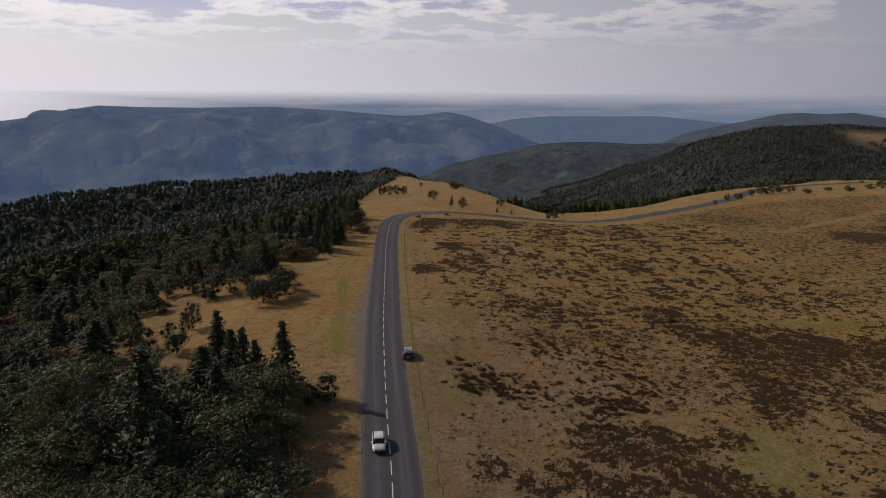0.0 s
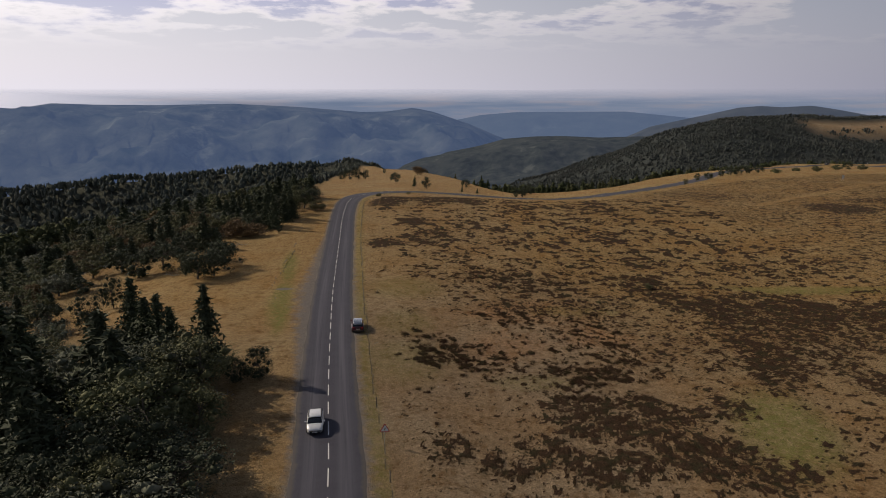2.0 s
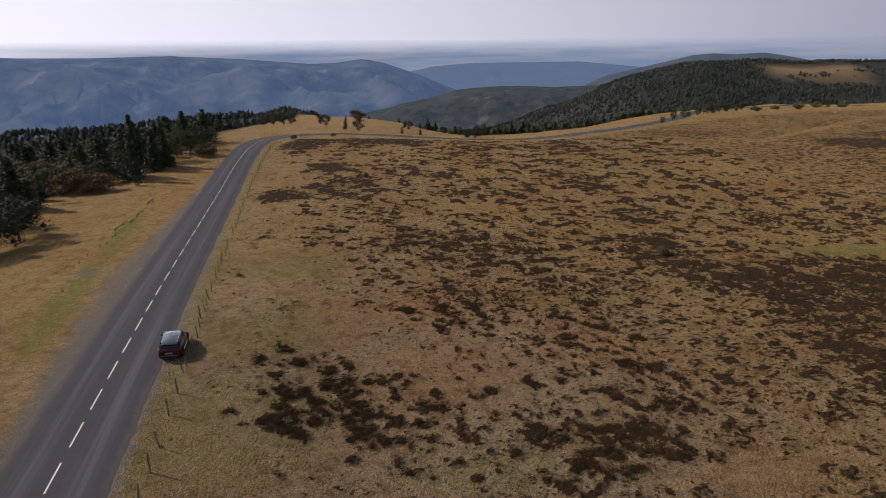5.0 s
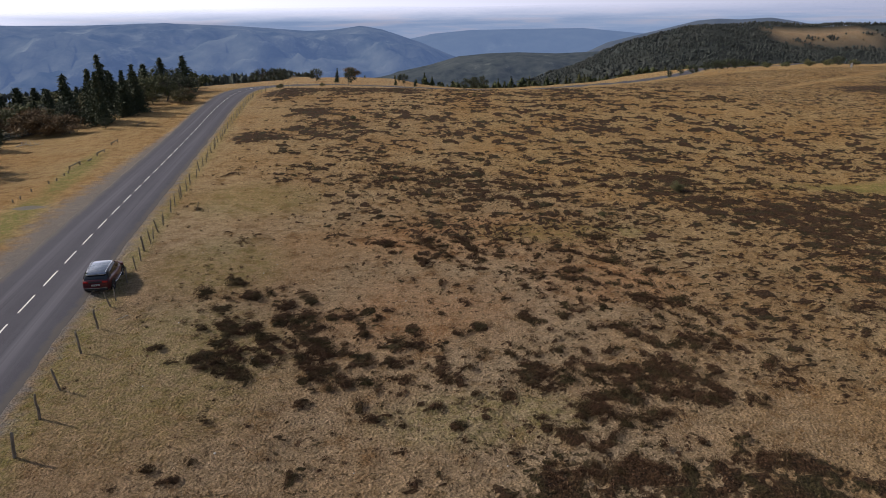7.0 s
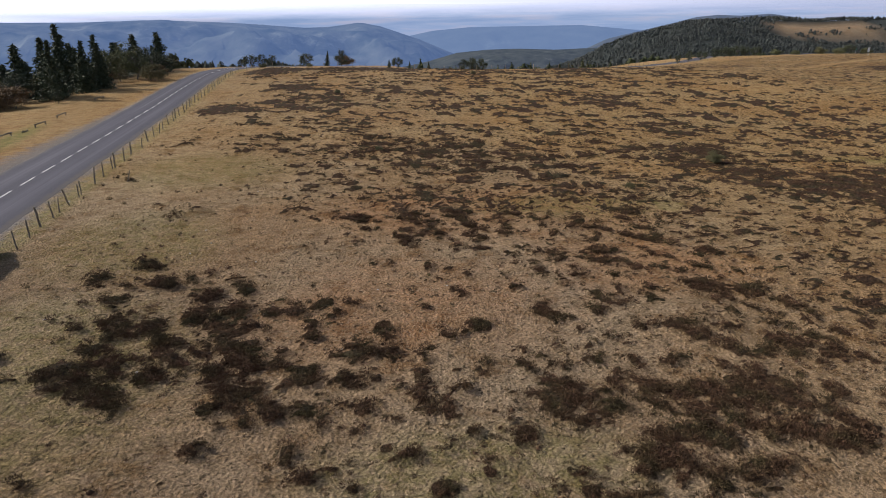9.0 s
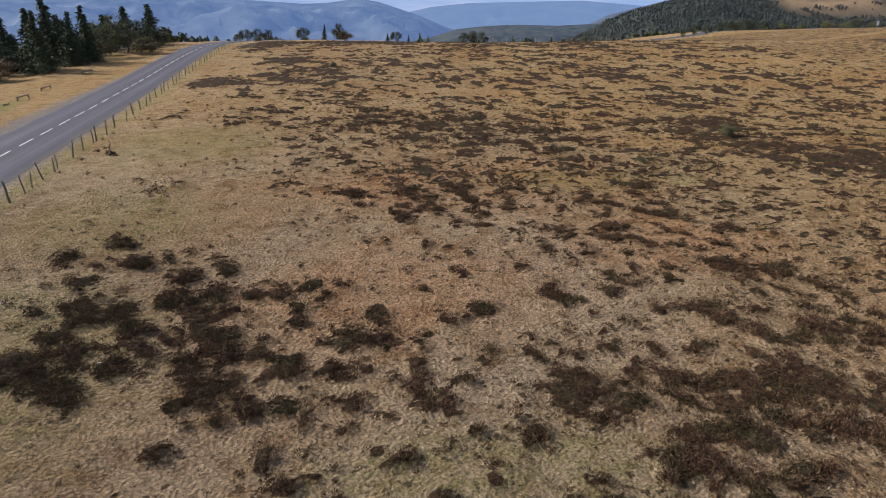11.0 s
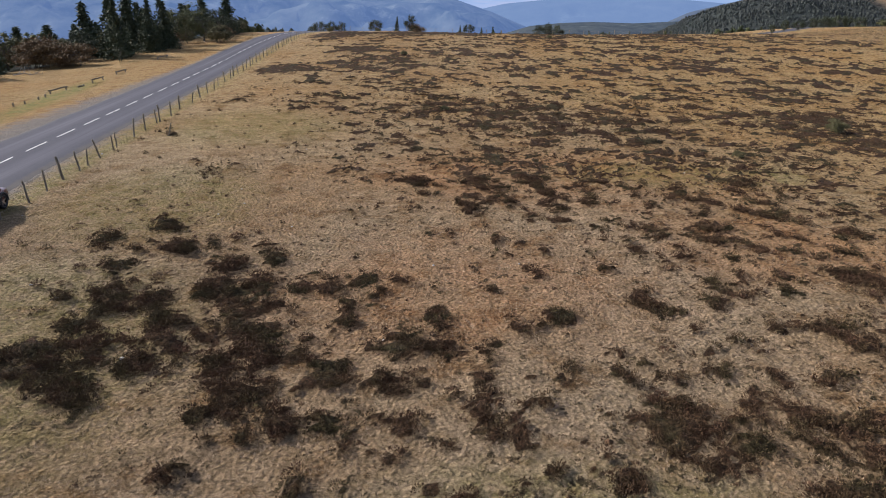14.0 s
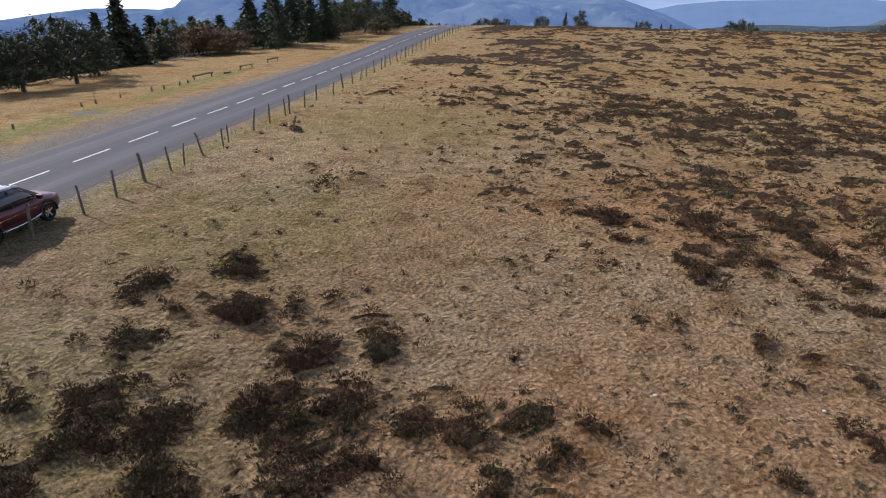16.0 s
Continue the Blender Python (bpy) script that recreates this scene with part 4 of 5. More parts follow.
def plant(kind, x, y, h, wide=1.0):
    """One tree of its own, h metres high."""
    words = WORDS[kind]
    wide = wide * 1.08 if kind == "fir" else wide
    kind = kind + "_deep" if ((x < -54 and y > 96) or (x < -42 and y > 165)) and kind + "_deep" in TREES else kind
    i = tree_rng.randint(len(TREES[kind]))
    name, trunk, crown = TREES[kind][i]
    full = max(v.co.z for v in crown.vertices) if (kind, i, "h") not in first_tree else first_tree[kind, i, "h"]
    first_tree[kind, i, "h"] = full
    s = h / full
    m = pose(x, y, float(land(x, y)) - 0.05, tree_rng.normal() * 2, tree_rng.normal() * 2, tree_rng.rand() * 360) @ Matrix.Diagonal((s * wide, s * wide, s, 1))
    if (kind, i) in first_tree:
        return copy_thing(first_tree[kind, i], m)
    ob = thing(name, m, *words, "trees of the wood")
    part("trunk", trunk, ob)
    part("crown", crown, ob)
    first_tree[kind, i] = ob
    return ob


# kind, x, y, height, width: trees that stand apart
# round the clearing
NEAR_TREES = [("fir", -24.5, 94, 12, 0.94), ("fir", -27.6, 91.6, 10, 1.1), ("fir", -31.4, 95.9, 10.5, 0.99), ("fir", -37.7, 103.7, 10.5, 0.99), ("fir", -34, 97.3, 9.5, 1.1),
              ("pine", -17.3, 91.3, 4.6, 0.9), ("pine", -19.8, 90.1, 5.4, 0.9), ("pine", -41.1, 142.6, 6.2, 1.1), ("pine", -38.3, 144.2, 5.6, 1.1), ("pine", -38, 150.6, 6.6, 1),
              ("pine", -56.4, 150.7, 5.5, 1), ("pine", -63.8, 159.8, 6, 1), ("pine", -49.9, 115, 7, 0.8), ("pine", -57.6, 117.8, 7, 0.8), ("beech", -64, 126, 6, 1),
              ("pine", -51.8, 128.4, 6.2, 0.8), ("grey", -33, 89.3, 6.2, 1.1), ("grey", -41, 90.8, 6, 1), ("grey", -52.7, 106.4, 6, 1.1), ("pine", -46.1, 151.5, 6.6, 1.1),
              ("pine", -52.6, 154.6, 6.8, 1.1), ("pine", -49.7, 161.2, 7.5, 1), ("pine", -41.2, 157.5, 6.8, 1.1)]
# along the wood's edge
EDGE_TREES = [("bush", -39, 183.9, 3.6, 1.15), ("bush", -42.6, 184.6, 4, 1.1), ("pine", -33.1, 186.5, 2.4, 0.8), ("round", -27.6, 218.8, 3.8, 1), ("fir", -48.2, 171.9, 9.6, 1.1),
              ("beech", -53.1, 178.2, 7, 0.9), ("fir", -45.7, 171.9, 5.5, 0.99), ("fir", -59.4, 173.6, 8.5, 0.99), ("fir", -61.5, 183.9, 9.5, 0.88), ("bush", -45.9, 185.9, 4.4, 1.2),
              ("beech", -50.8, 186.7, 6, 1), ("fir", -35.6, 191.9, 8, 0.83), ("fir", -38.4, 196.7, 10, 0.88), ("fir", -34.6, 202, 9, 0.77), ("fir", -33.4, 207, 9.4, 0.83),
              ("beech", -34.5, 214, 7, 0.9), ("beech", -32.6, 224, 7, 0.9), ("pine", -31, 230, 6, 0.9), ("beech", -36, 226, 8, 0.9), ("fir", -40, 208, 10, 0.88),
              ("fir", -44, 200, 10, 0.88)]
# beyond the bend
BEND_TREES = [("pine", -5.4, 330, 5.2, 0.8), ("pine", -15.4, 444, 5, 0.7), ("pine", -22, 362, 5.5, 0.9), ("pine", -26, 364, 6, 0.9), ("pine", -30.5, 362, 6, 0.9),
              ("pine", -35, 366, 6.4, 0.9), ("pine", 8.8, 287.5, 5.4, 0.8), ("bush", 7, 408, 6, 0.8), ("pine", 27, 308, 4, 0.8), ("fir", 3.5, 300, 4.2, 0.7),
              ("pine", 42.8, 262.5, 5, 0.8), ("pine", 45.5, 263.5, 4, 0.9), ("fir", 22.9, 277, 2.4, 0.8), ("fir", 28.7, 273, 2.2, 0.8), ("round", -9.4, 246.6, 1.5, 1.1),
              ("round", 1.2, 256, 1.1, 1.2), ("pine", 50, 286, 6, 0.8), ("pine", 52, 284, 4.5, 0.9)]
# along the far road
BROW_TREES = [("pine", 135.2, 323.2, 3.2, 0.9), ("pine", 148.4, 340.5, 4.4, 0.8), ("pine", 157.5, 348, 4, 1), ("round", 246.8, 397.2, 4.4, 1.2), ("round", 276.2, 422.8, 4.2, 1.1),
              ("pine", 288.7, 430.8, 6, 0.9), ("round", 297.8, 429.1, 4, 1.2), ("round", 212, 380, 3.4, 1.3), ("round", 238.4, 404.4, 3, 1.2), ("pine", 181.4, 371.6, 5, 1.1),
              ("pine", 186, 375, 5, 1.1), ("pine", 192, 380, 5.4, 1), ("pine", 198.2, 383.8, 5, 1.1), ("pine", 205, 386, 4.6, 1), ("pine", 172, 364, 4.6, 1)]
SINGLE = NEAR_TREES + EDGE_TREES + BEND_TREES + BROW_TREES
for row in SINGLE:
    plant(*row)


def grow_wood():
    """The wood on the left of the road, tree by tree near by."""
    rng = np.random.RandomState(5)
    taken = np.array([r[1:3] for r in SINGLE])
    n = 0
    for _ in range(16000):
        x, y = -16 - 99 * rng.rand() ** 1.15, 46 + 211 * rng.rand()
        d = float(np.interp(y, FRONT_Y, FRONT_X)) - x
        if d < 0.4 or (-76 < x < -30 and 99 < y < 172 and rng.rand() > (0.001 if x > -60 - 0.22 * (y - 120) else 0.22)):
            continue
        if (-76 < x < -57 and 90 < y < 100 and rng.rand() > 0.06) or ((taken - (x, y)) ** 2).sum(1).min() < (4.7 + 0.006 * max(0, -x - 20)) ** 2:
            continue
        taken = np.vstack([taken, (x, y)])
        q = rng.rand()
        near = y < 100
        kind = "fir" if q < (0.16 if near else 0.30) else "pine" if q < (0.34 if near else 0.50) else "beech" if q < (0.74 if near else 0.78) else "grey" if q < (0.93 if near else 0.85) else "bush"
        if near and x > -40 and y > 78:
            kind = "fir" if q < 0.6 else "pine" if q < 0.85 else "beech"
        h = {"fir": 9.5, "pine": 6.2, "beech": 6.8, "grey": 5.8, "bush": 3.6}[kind] * (0.75 + 0.5 * rng.rand())
        if d < 4 and y > 100:
            h *= 0.8
        h *= 1.25 if near else 0.85 if y > 130 else 1.0
        plant(kind, x, y, h, 1.05 + 0.35 * rng.rand())
        n += 1
        if n >= 450:
            break
    return taken


wood_taken = grow_wood()


def low_tree(kind, rng, fine=2):
    """A tree for the far woods: a dense heart on which some sprays stand out."""
    n = 26 if fine == 2 else 4
    size = 0.17 if fine == 2 else 0.26
    if kind == 0:
        z = rng.rand(n) ** 1.3
        a, r = rng.rand(n) * 6.283, 0.27 * (1 - z) * (0.65 + 0.5 * rng.rand(n)) + 0.015
        c = np.stack([np.cos(a) * r, np.sin(a) * r, 0.10 + 0.86 * z], 1)
        size, droop = size * (1.15 - 0.75 * z)[:, None], 0.5
        tiers = ((0.26, 0.18), (0.60, 0.11)) if fine == 2 else ((0.42, 0.19),)
        hearts = [heart((0, 0, q), r, 0.26 if fine == 2 else 0.5, rng, 5, 3) for q, r in tiers]
    else:
        k = rng.normal(size=(3 if fine == 2 else 1, 3))
        k = k / np.linalg.norm(k, axis=1)[:, None] * ((0.20, 0.20, 0.18) if fine == 2 else (0.06, 0.06, 0.05)) + (0, 0, 0.56)
        p = rng.normal(size=(n, 3))
        p /= np.linalg.norm(p, axis=1)[:, None]
        c = k[rng.randint(len(k), size=n)] + p * ((0.24, 0.24, 0.20) if fine == 2 else (0.33, 0.33, 0.32))
        c[:, 2] = np.maximum(c[:, 2], 0.12)
        size, droop = np.full((n, 1), size), 0.0
        hearts = [heart(q, 0.19 if fine == 2 else 0.34, 0.18 if fine == 2 else 0.34, rng, 5, 3) for q in k]
    out = c - (0, 0, 0.45)
    out /= np.linalg.norm(out, axis=1)[:, None] + 1e-9
    d = np.cross(out, rng.normal(size=(n, 3))) + np.array([0, 0, -droop])
    d /= np.linalg.norm(d, axis=1)[:, None]
    s = np.cross(d, out + 0.35 * rng.normal(size=(n, 3)))
    s /= np.linalg.norm(s, axis=1)[:, None] + 1e-9
    bulge = out * size * 0.25
    v = np.stack([c - d * size * 0.5 - s * size * 0.55, c - d * size * 0.4 + s * size * 0.55 + bulge, c + d * size * 0.8], 1).reshape(-1, 3)
    return merge([(v, np.arange(3 * n).reshape(-1, 3))] + hearts)


def woods(name, xs, ys, heights, mat, seed, label, conifers=0.5, fine=2):
    """Far trees that nobody could count, as one mesh."""
    rng = np.random.RandomState(seed)
    shapes = [low_tree(0, rng, fine) for _ in range(4)] + [low_tree(1, rng, fine) for _ in range(4)]
    vs, fs, n = [], [], 0
    zs = land(xs, ys)
    for x, y, z, h in zip(xs, ys, zs, heights):
        v, f = shapes[rng.randint(4) + (0 if rng.rand() < conifers else 4)]
        a, w = rng.rand() * 6.28, h * (0.75 + 0.5 * rng.rand())
        c, s = math.cos(a), math.sin(a)
        vs.append(np.stack([x + (v[:, 0] * c - v[:, 1] * s) * w, y + (v[:, 0] * s + v[:, 1] * c) * w, z - 0.3 + v[:, 2] * h], 1))
        fs.append(f + n)
        n += len(v)
    me = np_mesh(name, np.vstack(vs), np.vstack(fs), mat)
    return tagged(new(name, me), label, "wood", kind="stuff")


def make_far_leaf(name, dark, light, warm):
    m = Mat(name, 0.9, 0, 0.1)
    r = rnd_island(m)
    c = m.mix(r, dark, light)
    c = m.mix(m.span(m.noise(m.coord("World"), 0.02, 4), 0.45, 0.65, 0, 0.6), c, warm)
    f = m.noise(m.coord("World"), 1.6, 3, 0.7)
    c = m.mix(m.span(f, 0.35, 0.65, 0, 0.6), c, dark)
    m.color(c)
    m.bump(f, 1.0, 0.8)
    return m.m


M_FARWOOD = make_far_leaf("far woodland", (0.035, 0.046, 0.023), (0.124, 0.132, 0.057), (0.142, 0.111, 0.054))


# leaf colours greyed and blued: the hill's haze is painted into them
M_HILLWOOD = make_far_leaf("hill woodland, haze painted in", (0.064, 0.072, 0.068), (0.086, 0.093, 0.082), (0.088, 0.086, 0.076))


# paler blue-grey leaves, with the far slope's haze put into the colour
M_SLOPEWOOD = make_far_leaf("slope woodland, haze painted in", (0.062, 0.075, 0.069), (0.131, 0.144, 0.112), (0.119, 0.119, 0.094))


def scatter(n, x0, x1, y0, y1, keep, seed):
    rng = np.random.RandomState(seed)
    x, y = x0 + (x1 - x0) * rng.rand(n), y0 + (y1 - y0) * rng.rand(n)
    ok = keep(x, y)
    return x[ok], y[ok], rng.rand(ok.sum())


def west_wood(x, y):
    near = (x > -112) & (y < 255)
    return (wooded(x, y) > 1.5) & ((y < np.interp(x, BROW_X, BROW_Y) + 40) | (x < -40)) & ~near & (np.hypot(x, y) < 1150)


x, y, r = scatter(22000, -760, -24, 20, 860, west_wood, 31)
q = np.hypot(x, y) < 330
woods("west_wood", x[q], y[q], np.where(y[q] > 255, 3.5, 5.5) + np.where(y[q] > 255, 2.5, 4.0) * r[q], M_FARWOOD, 32, "dense dark mixed wood falling away down the slope", 0.5)
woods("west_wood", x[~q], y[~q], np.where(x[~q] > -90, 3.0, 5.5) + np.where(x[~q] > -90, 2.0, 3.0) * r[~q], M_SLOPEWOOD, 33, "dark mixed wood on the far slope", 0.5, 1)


def brow_wood(x, y):
    e = y - np.interp(x, BROW_X, BROW_Y)
    brow = land(x, np.interp(x, BROW_X, BROW_Y) - 4)
    over = np.where(x < 12, -4.0, np.where(x < 105, 1.3, 1.0))
    return (e > 5) & (e < 150) & (x > -70) & (np.abs(x) < 500) & (land(x, y) + 7.5 < brow + over)


x, y, r = scatter(9000, -70, 420, 262, 760, brow_wood, 41)
woods("brow_wood", x, y, 5.0 + 4.0 * r, M_FARWOOD, 42, "dark trees on the steep slope below the road", 0.5)


def hill_wood(x, y):
    e = y - np.interp(x, BROW_X, BROW_Y)
    ok = (e > 150) & (land(x, y) > -140) & (np.arctan2(x, y) > -0.2) & (np.arctan2(x, y) < 0.92)
    for q in CLEARINGS:
        ok &= blob(x, y, *q) + 0.22 * waves(x, y, 40, 9) < 0.05
    return ok


x, y, r = scatter(48000, -120, 1350, 430, 1500, hill_wood, 51)
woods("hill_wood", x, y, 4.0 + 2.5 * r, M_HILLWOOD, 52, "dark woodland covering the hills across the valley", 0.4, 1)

# ---- small growth ----
def dome_sprays(n, rng, rx, h, width):
    """Short sprays standing out from a dome, as small leaf-like faces."""
    d = rng.normal(size=(n, 3))
    d[:, 2] = np.abs(d[:, 2])
    d /= np.linalg.norm(d, axis=1)[:, None]
    p = d * (rx, rx, h) * (0.55 + 0.35 * rng.rand(n))[:, None] - (0, 0, 0.03)
    up = d * 0.8 + np.array([0, 0, 0.7]) + rng.normal(size=(n, 3)) * 0.35
    up /= np.linalg.norm(up, axis=1)[:, None]
    s = np.cross(up, rng.normal(size=(n, 3)))
    s /= np.linalg.norm(s, axis=1)[:, None] + 1e-9
    ln = (0.16 + 0.22 * h * rng.rand(n))[:, None]
    v = np.stack([p - s * width, p + s * width, p + up * ln], 1).reshape(-1, 3)
    return v, np.arange(3 * n).reshape(-1, 3)


def strew(name, shapes, xs, ys, sizes, highs, mat, seed, label, category, lift=0.0):
    """Many clumps that nobody could count, as one mesh of equal-sided faces."""
    rng = np.random.RandomState(seed)
    zs = land(xs, ys) + lift
    vs, fs, n = [], [], 0
    for x, y, z, s, h in zip(xs, ys, zs, sizes, highs):
        v, f = shapes[rng.randint(len(shapes))]
        a = rng.rand() * 6.283
        c, q = math.cos(a), math.sin(a)
        vs.append(np.stack([x + (v[:, 0] * c - v[:, 1] * q) * s, y + (v[:, 0] * q + v[:, 1] * c) * s, z + v[:, 2] * h], 1))
        fs.append(f + n)
        n += len(v)
    return tagged(new(name, np_mesh(name, np.vstack(vs), np.vstack(fs), mat)), label, category, kind="stuff")


rng_h = np.random.RandomState(91)
LING_NEAR = [dome_sprays(64, rng_h, 1.0, 1.0, 0.062) for _ in range(6)]
LING_MID = [dome_sprays(11, rng_h, 1.0, 1.0, 0.15) for _ in range(6)]
# clumps where the ground is heather
x, y, r = scatter(34000, -6, 36, 86, 119, lambda x, y: heath_amount(x, y) > 0.5, 61)
strew("heather", LING_NEAR, x, y, 0.16 + 0.16 * r, 0.13 + 0.13 * r, M_LING, 62, "dark brown heather clumps in short dry grass", "heather", clump_lift(x, y) - 0.05)
x, y, r = scatter(46000, -8, 90, 66, 150, lambda x, y: (heath_amount(x, y) > 0.6) & ~((x < 36) & (y > 86) & (y < 119)), 63)
strew("heather", LING_MID, x, y, 0.20 + 0.24 * r, 0.14 + 0.14 * r, M_LING, 64, "dark brown heather clumps across the moor", "heather", clump_lift(x, y) - 0.04)


# small dark bushes scattered through the grass
LING_SMALL = [merge([dome_sprays(30, rng_h, 1.0, 1.0, 0.13), heart((0, 0, 0.05), 0.5, 0.4, rng_h, 5, 3)]) for _ in range(5)]
x, y, r = scatter(26000, -7, 46, 86, 150, lambda x, y: np.random.RandomState(66).rand(len(x)) < np.clip(heath_cover(x, y) * 0.45 + 0.015, 0, 0.2) * (x > road_x(y) + 5.5), 65)
strew("heather", LING_SMALL, x, y, 0.09 + 0.17 * r * r, 0.09 + 0.12 * r, M_LING, 67, "small scattered heather bushes in the pasture", "heather", -0.01)


M_GOLD = make_leaf("golden grass blades", (0.28, 0.18, 0.08), (0.50, 0.35, 0.17), (0.42, 0.28, 0.13), 0.9)


def blade_tuft(n, rng):
    a = rng.rand(n) * 6.283
    o = np.stack([np.cos(a), np.sin(a), 0 * a], 1) * rng.rand(n)[:, None] * 0.5
    top = o + np.stack([np.cos(a), np.sin(a), 0 * a], 1) * (0.3 + 0.7 * rng.rand(n))[:, None]
    top[:, 2] = 0.55 + 0.5 * rng.rand(n)
    s = np.stack([-np.sin(a), np.cos(a), 0 * a], 1) * 0.036
    o[:, 2] = -0.1
    return np.stack([o - s, o + s, top], 1).reshape(-1, 3), np.arange(3 * n).reshape(-1, 3)


TUFTS = [blade_tuft(7, rng_h) for _ in range(8)]
x, y, r = scatter(50000, -6, 36, 86, 119, lambda x, y: (heath_amount(x, y) < 0.35) & (x > road_x(y) + 5.2) & (np.random.RandomState(3).rand(len(x)) < np.clip(1.25 - (y - 86) / 36, 0.2, 1)), 71)
strew("grass_tufts", TUFTS, x, y, 0.07 + 0.08 * r, 0.04 + 0.05 * r, M_TUFT, 72, "short tufts of dry straw-coloured grass", "grass", 0.01)
x, y, r = scatter(14000, -45, -13, 84, 235, lambda x, y: (x < road_x(y) - np.where((y > 92) & (y < 168), 12.5, 5.0)) & (x > np.interp(y, FRONT_Y, FRONT_X) - 6), 73)
strew("grass_tufts", TUFTS, x, y, 0.16 + 0.2 * r, 0.06 + 0.12 * r, M_GOLD, 74, "longer dry golden grass on the verge meadow", "grass")


# ---- fence along the pasture ----
FENCE = [(2.8, 38), (1.4, 56), (-0.6, 72), (-2.7, 88.8), (-3.8, 98.4), (-4.3, 104.5), (-4.9, 112), (-5.6, 116.7), (-6.2, 123), (-6.9, 130), (-7.4, 138), (-8.3, 148), (-11.0, 180), (-12.4, 205), (-13.3, 222),
         (-13.0, 233), (-11.2, 242.5), (-7, 250.5), (-1, 255), (5, 256.3), (15, 254.6), (27, 249.8), (40, 245.2), (58.2, 243.8), (70.6, 249.3), (84.1, 263), (105, 289.4), (125.5, 309.1), (146.3, 325.7), (166.2, 338), (185.8, 346.8)]
NEAR_POSTS = [88.8, 91.8, 94.4, 98.4, 101.6, 104.9, 105.9, 109.2, 111.8, 114.0, 116.5, 118.5, 119.8, 121.7, 124.0, 124.9, 128.3, 131.0, 133.7, 134.6, 137.4, 140.4, 144.4, 147.8, 150.7]
FENCE_LINE = catmull(FENCE, 0.5)
FENCE_S = np.r_[0, np.cumsum(np.linalg.norm(np.diff(FENCE_LINE, axis=0), axis=1))]


def post_mesh(seed, h=1.45, r=0.055):
    """A split stake: uneven, tapering, with a slanted top."""
    rng = np.random.RandomState(seed)
    z = np.array([-0.3, 0.0, 0.35 * h, 0.7 * h, 0.97 * h, h])
    path = np.stack([rng.normal(size=6) * 0.012, rng.normal(size=6) * 0.012, z], 1)
    v, f = tube(path, [r * 1.1, r * 1.05, r, r * 0.95, r * 0.88, r * 0.5], 7)
    top = np.arange(35, 42)
    f = np.vstack([f, [[top[0], top[1], top[2], top[3]], [top[0], top[3], top[4], top[5]], [top[0], top[5], top[6], top[6]]][:2]])
    v[top, 2] += 0.03 * np.sin(np.arange(7))
    return np_mesh("post", v, f, M_POST)


POSTS = [post_mesh(s, h, r) for s, h, r in ((1, 1.25, 0.055), (2, 1.35, 0.065), (3, 1.15, 0.05), (4, 1.3, 0.075), (5, 1.0, 0.045))]
fence = thing("fence", pose(0, 0, 0), "weathered wooden stake fence with wire along the pasture", "fence")
rng_f = np.random.RandomState(8)
post_tops = []
fence_run = [float(np.interp(v, FENCE_LINE[:300, 1], FENCE_S[:300])) for v in NEAR_POSTS]
s = fence_run[0] - 2.8
while s > 1:
    fence_run.insert(0, s)
    s -= 2.3 + 1.4 * rng_f.rand()
s = fence_run[-1] + 3
while s < FENCE_S[-1] - 1:
    fence_run.append(s)
    s += 2.3 + 1.4 * rng_f.rand() if s < 215 else 3.4 + 1.2 * rng_f.rand()
for s in fence_run:
    fx, fy = np.interp(s, FENCE_S, FENCE_LINE[:, 0]), np.interp(s, FENCE_S, FENCE_LINE[:, 1])
    fx += rng_f.normal() * 0.07
    o = part("post", POSTS[rng_f.randint(5)], fence)
    lean = rng_f.normal(size=2) * (2.5 if rng_f.rand() < 0.8 else 8)
    o.matrix_local = pose(fx, fy, float(land(fx, fy)), lean[0], lean[1], rng_f.rand() * 360)
    post_tops.append((fx, fy, float(land(fx, fy))))
M_WIRE = plain("rusty wire", (0.22, 0.18, 0.15), 0.6, 0.6)
for hgt in (0.35, 0.68, 1.0):
    pts = []
    for (ax, ay, az), (bx, by, bz) in zip(post_tops, post_tops[1:]):
        for q in (0, 0.5):
            pts.append((ax + (bx - ax) * q + 0.06, ay + (by - ay) * q, az + (bz - az) * q + hgt - (0.04 if q else 0)))
    v, f = tube(pts, [0.0035] * len(pts), 4)
    part("wire", np_mesh("wire", v, f, M_WIRE), fence, "thin rusty wire strand")


# ---- low rails and stumps on the verge ----
def box_mesh(bm, cx, cy, cz, sx, sy, sz, bevel=0.0, turn=None):
    made = bmesh.ops.create_cube(bm, size=1, matrix=Matrix.Translation((cx, cy, cz)) @ (turn or Matrix.Identity(4)) @ Matrix.Diagonal((sx, sy, sz, 1)))
    if bevel:
        edges = list({e for v in made["verts"] for e in v.link_edges})
        bmesh.ops.bevel(bm, geom=edges, offset=bevel, segments=2, affect="EDGES", profile=0.7)
    return bm


def log_mesh(name, length, r, seed, mat=None):
    rng = np.random.RandomState(seed)
    n = 7
    path = np.stack([np.linspace(-length / 2, length / 2, n), rng.normal(size=n) * 0.02, rng.normal(size=n) * 0.015], 1)
    v, f = tube(path, r * (0.9 + 0.2 * rng.rand(n)), 8)
    last = len(v) - 8
    caps = [[0, 3, 2, 1], [0, 5, 4, 3], [0, 7, 6, 5], [last, last + 1, last + 2, last + 3], [last, last + 3, last + 4, last + 5], [last, last + 5, last + 6, last + 7]]
    return np_mesh(name, v, np.vstack([f, caps]), mat or M_POST)


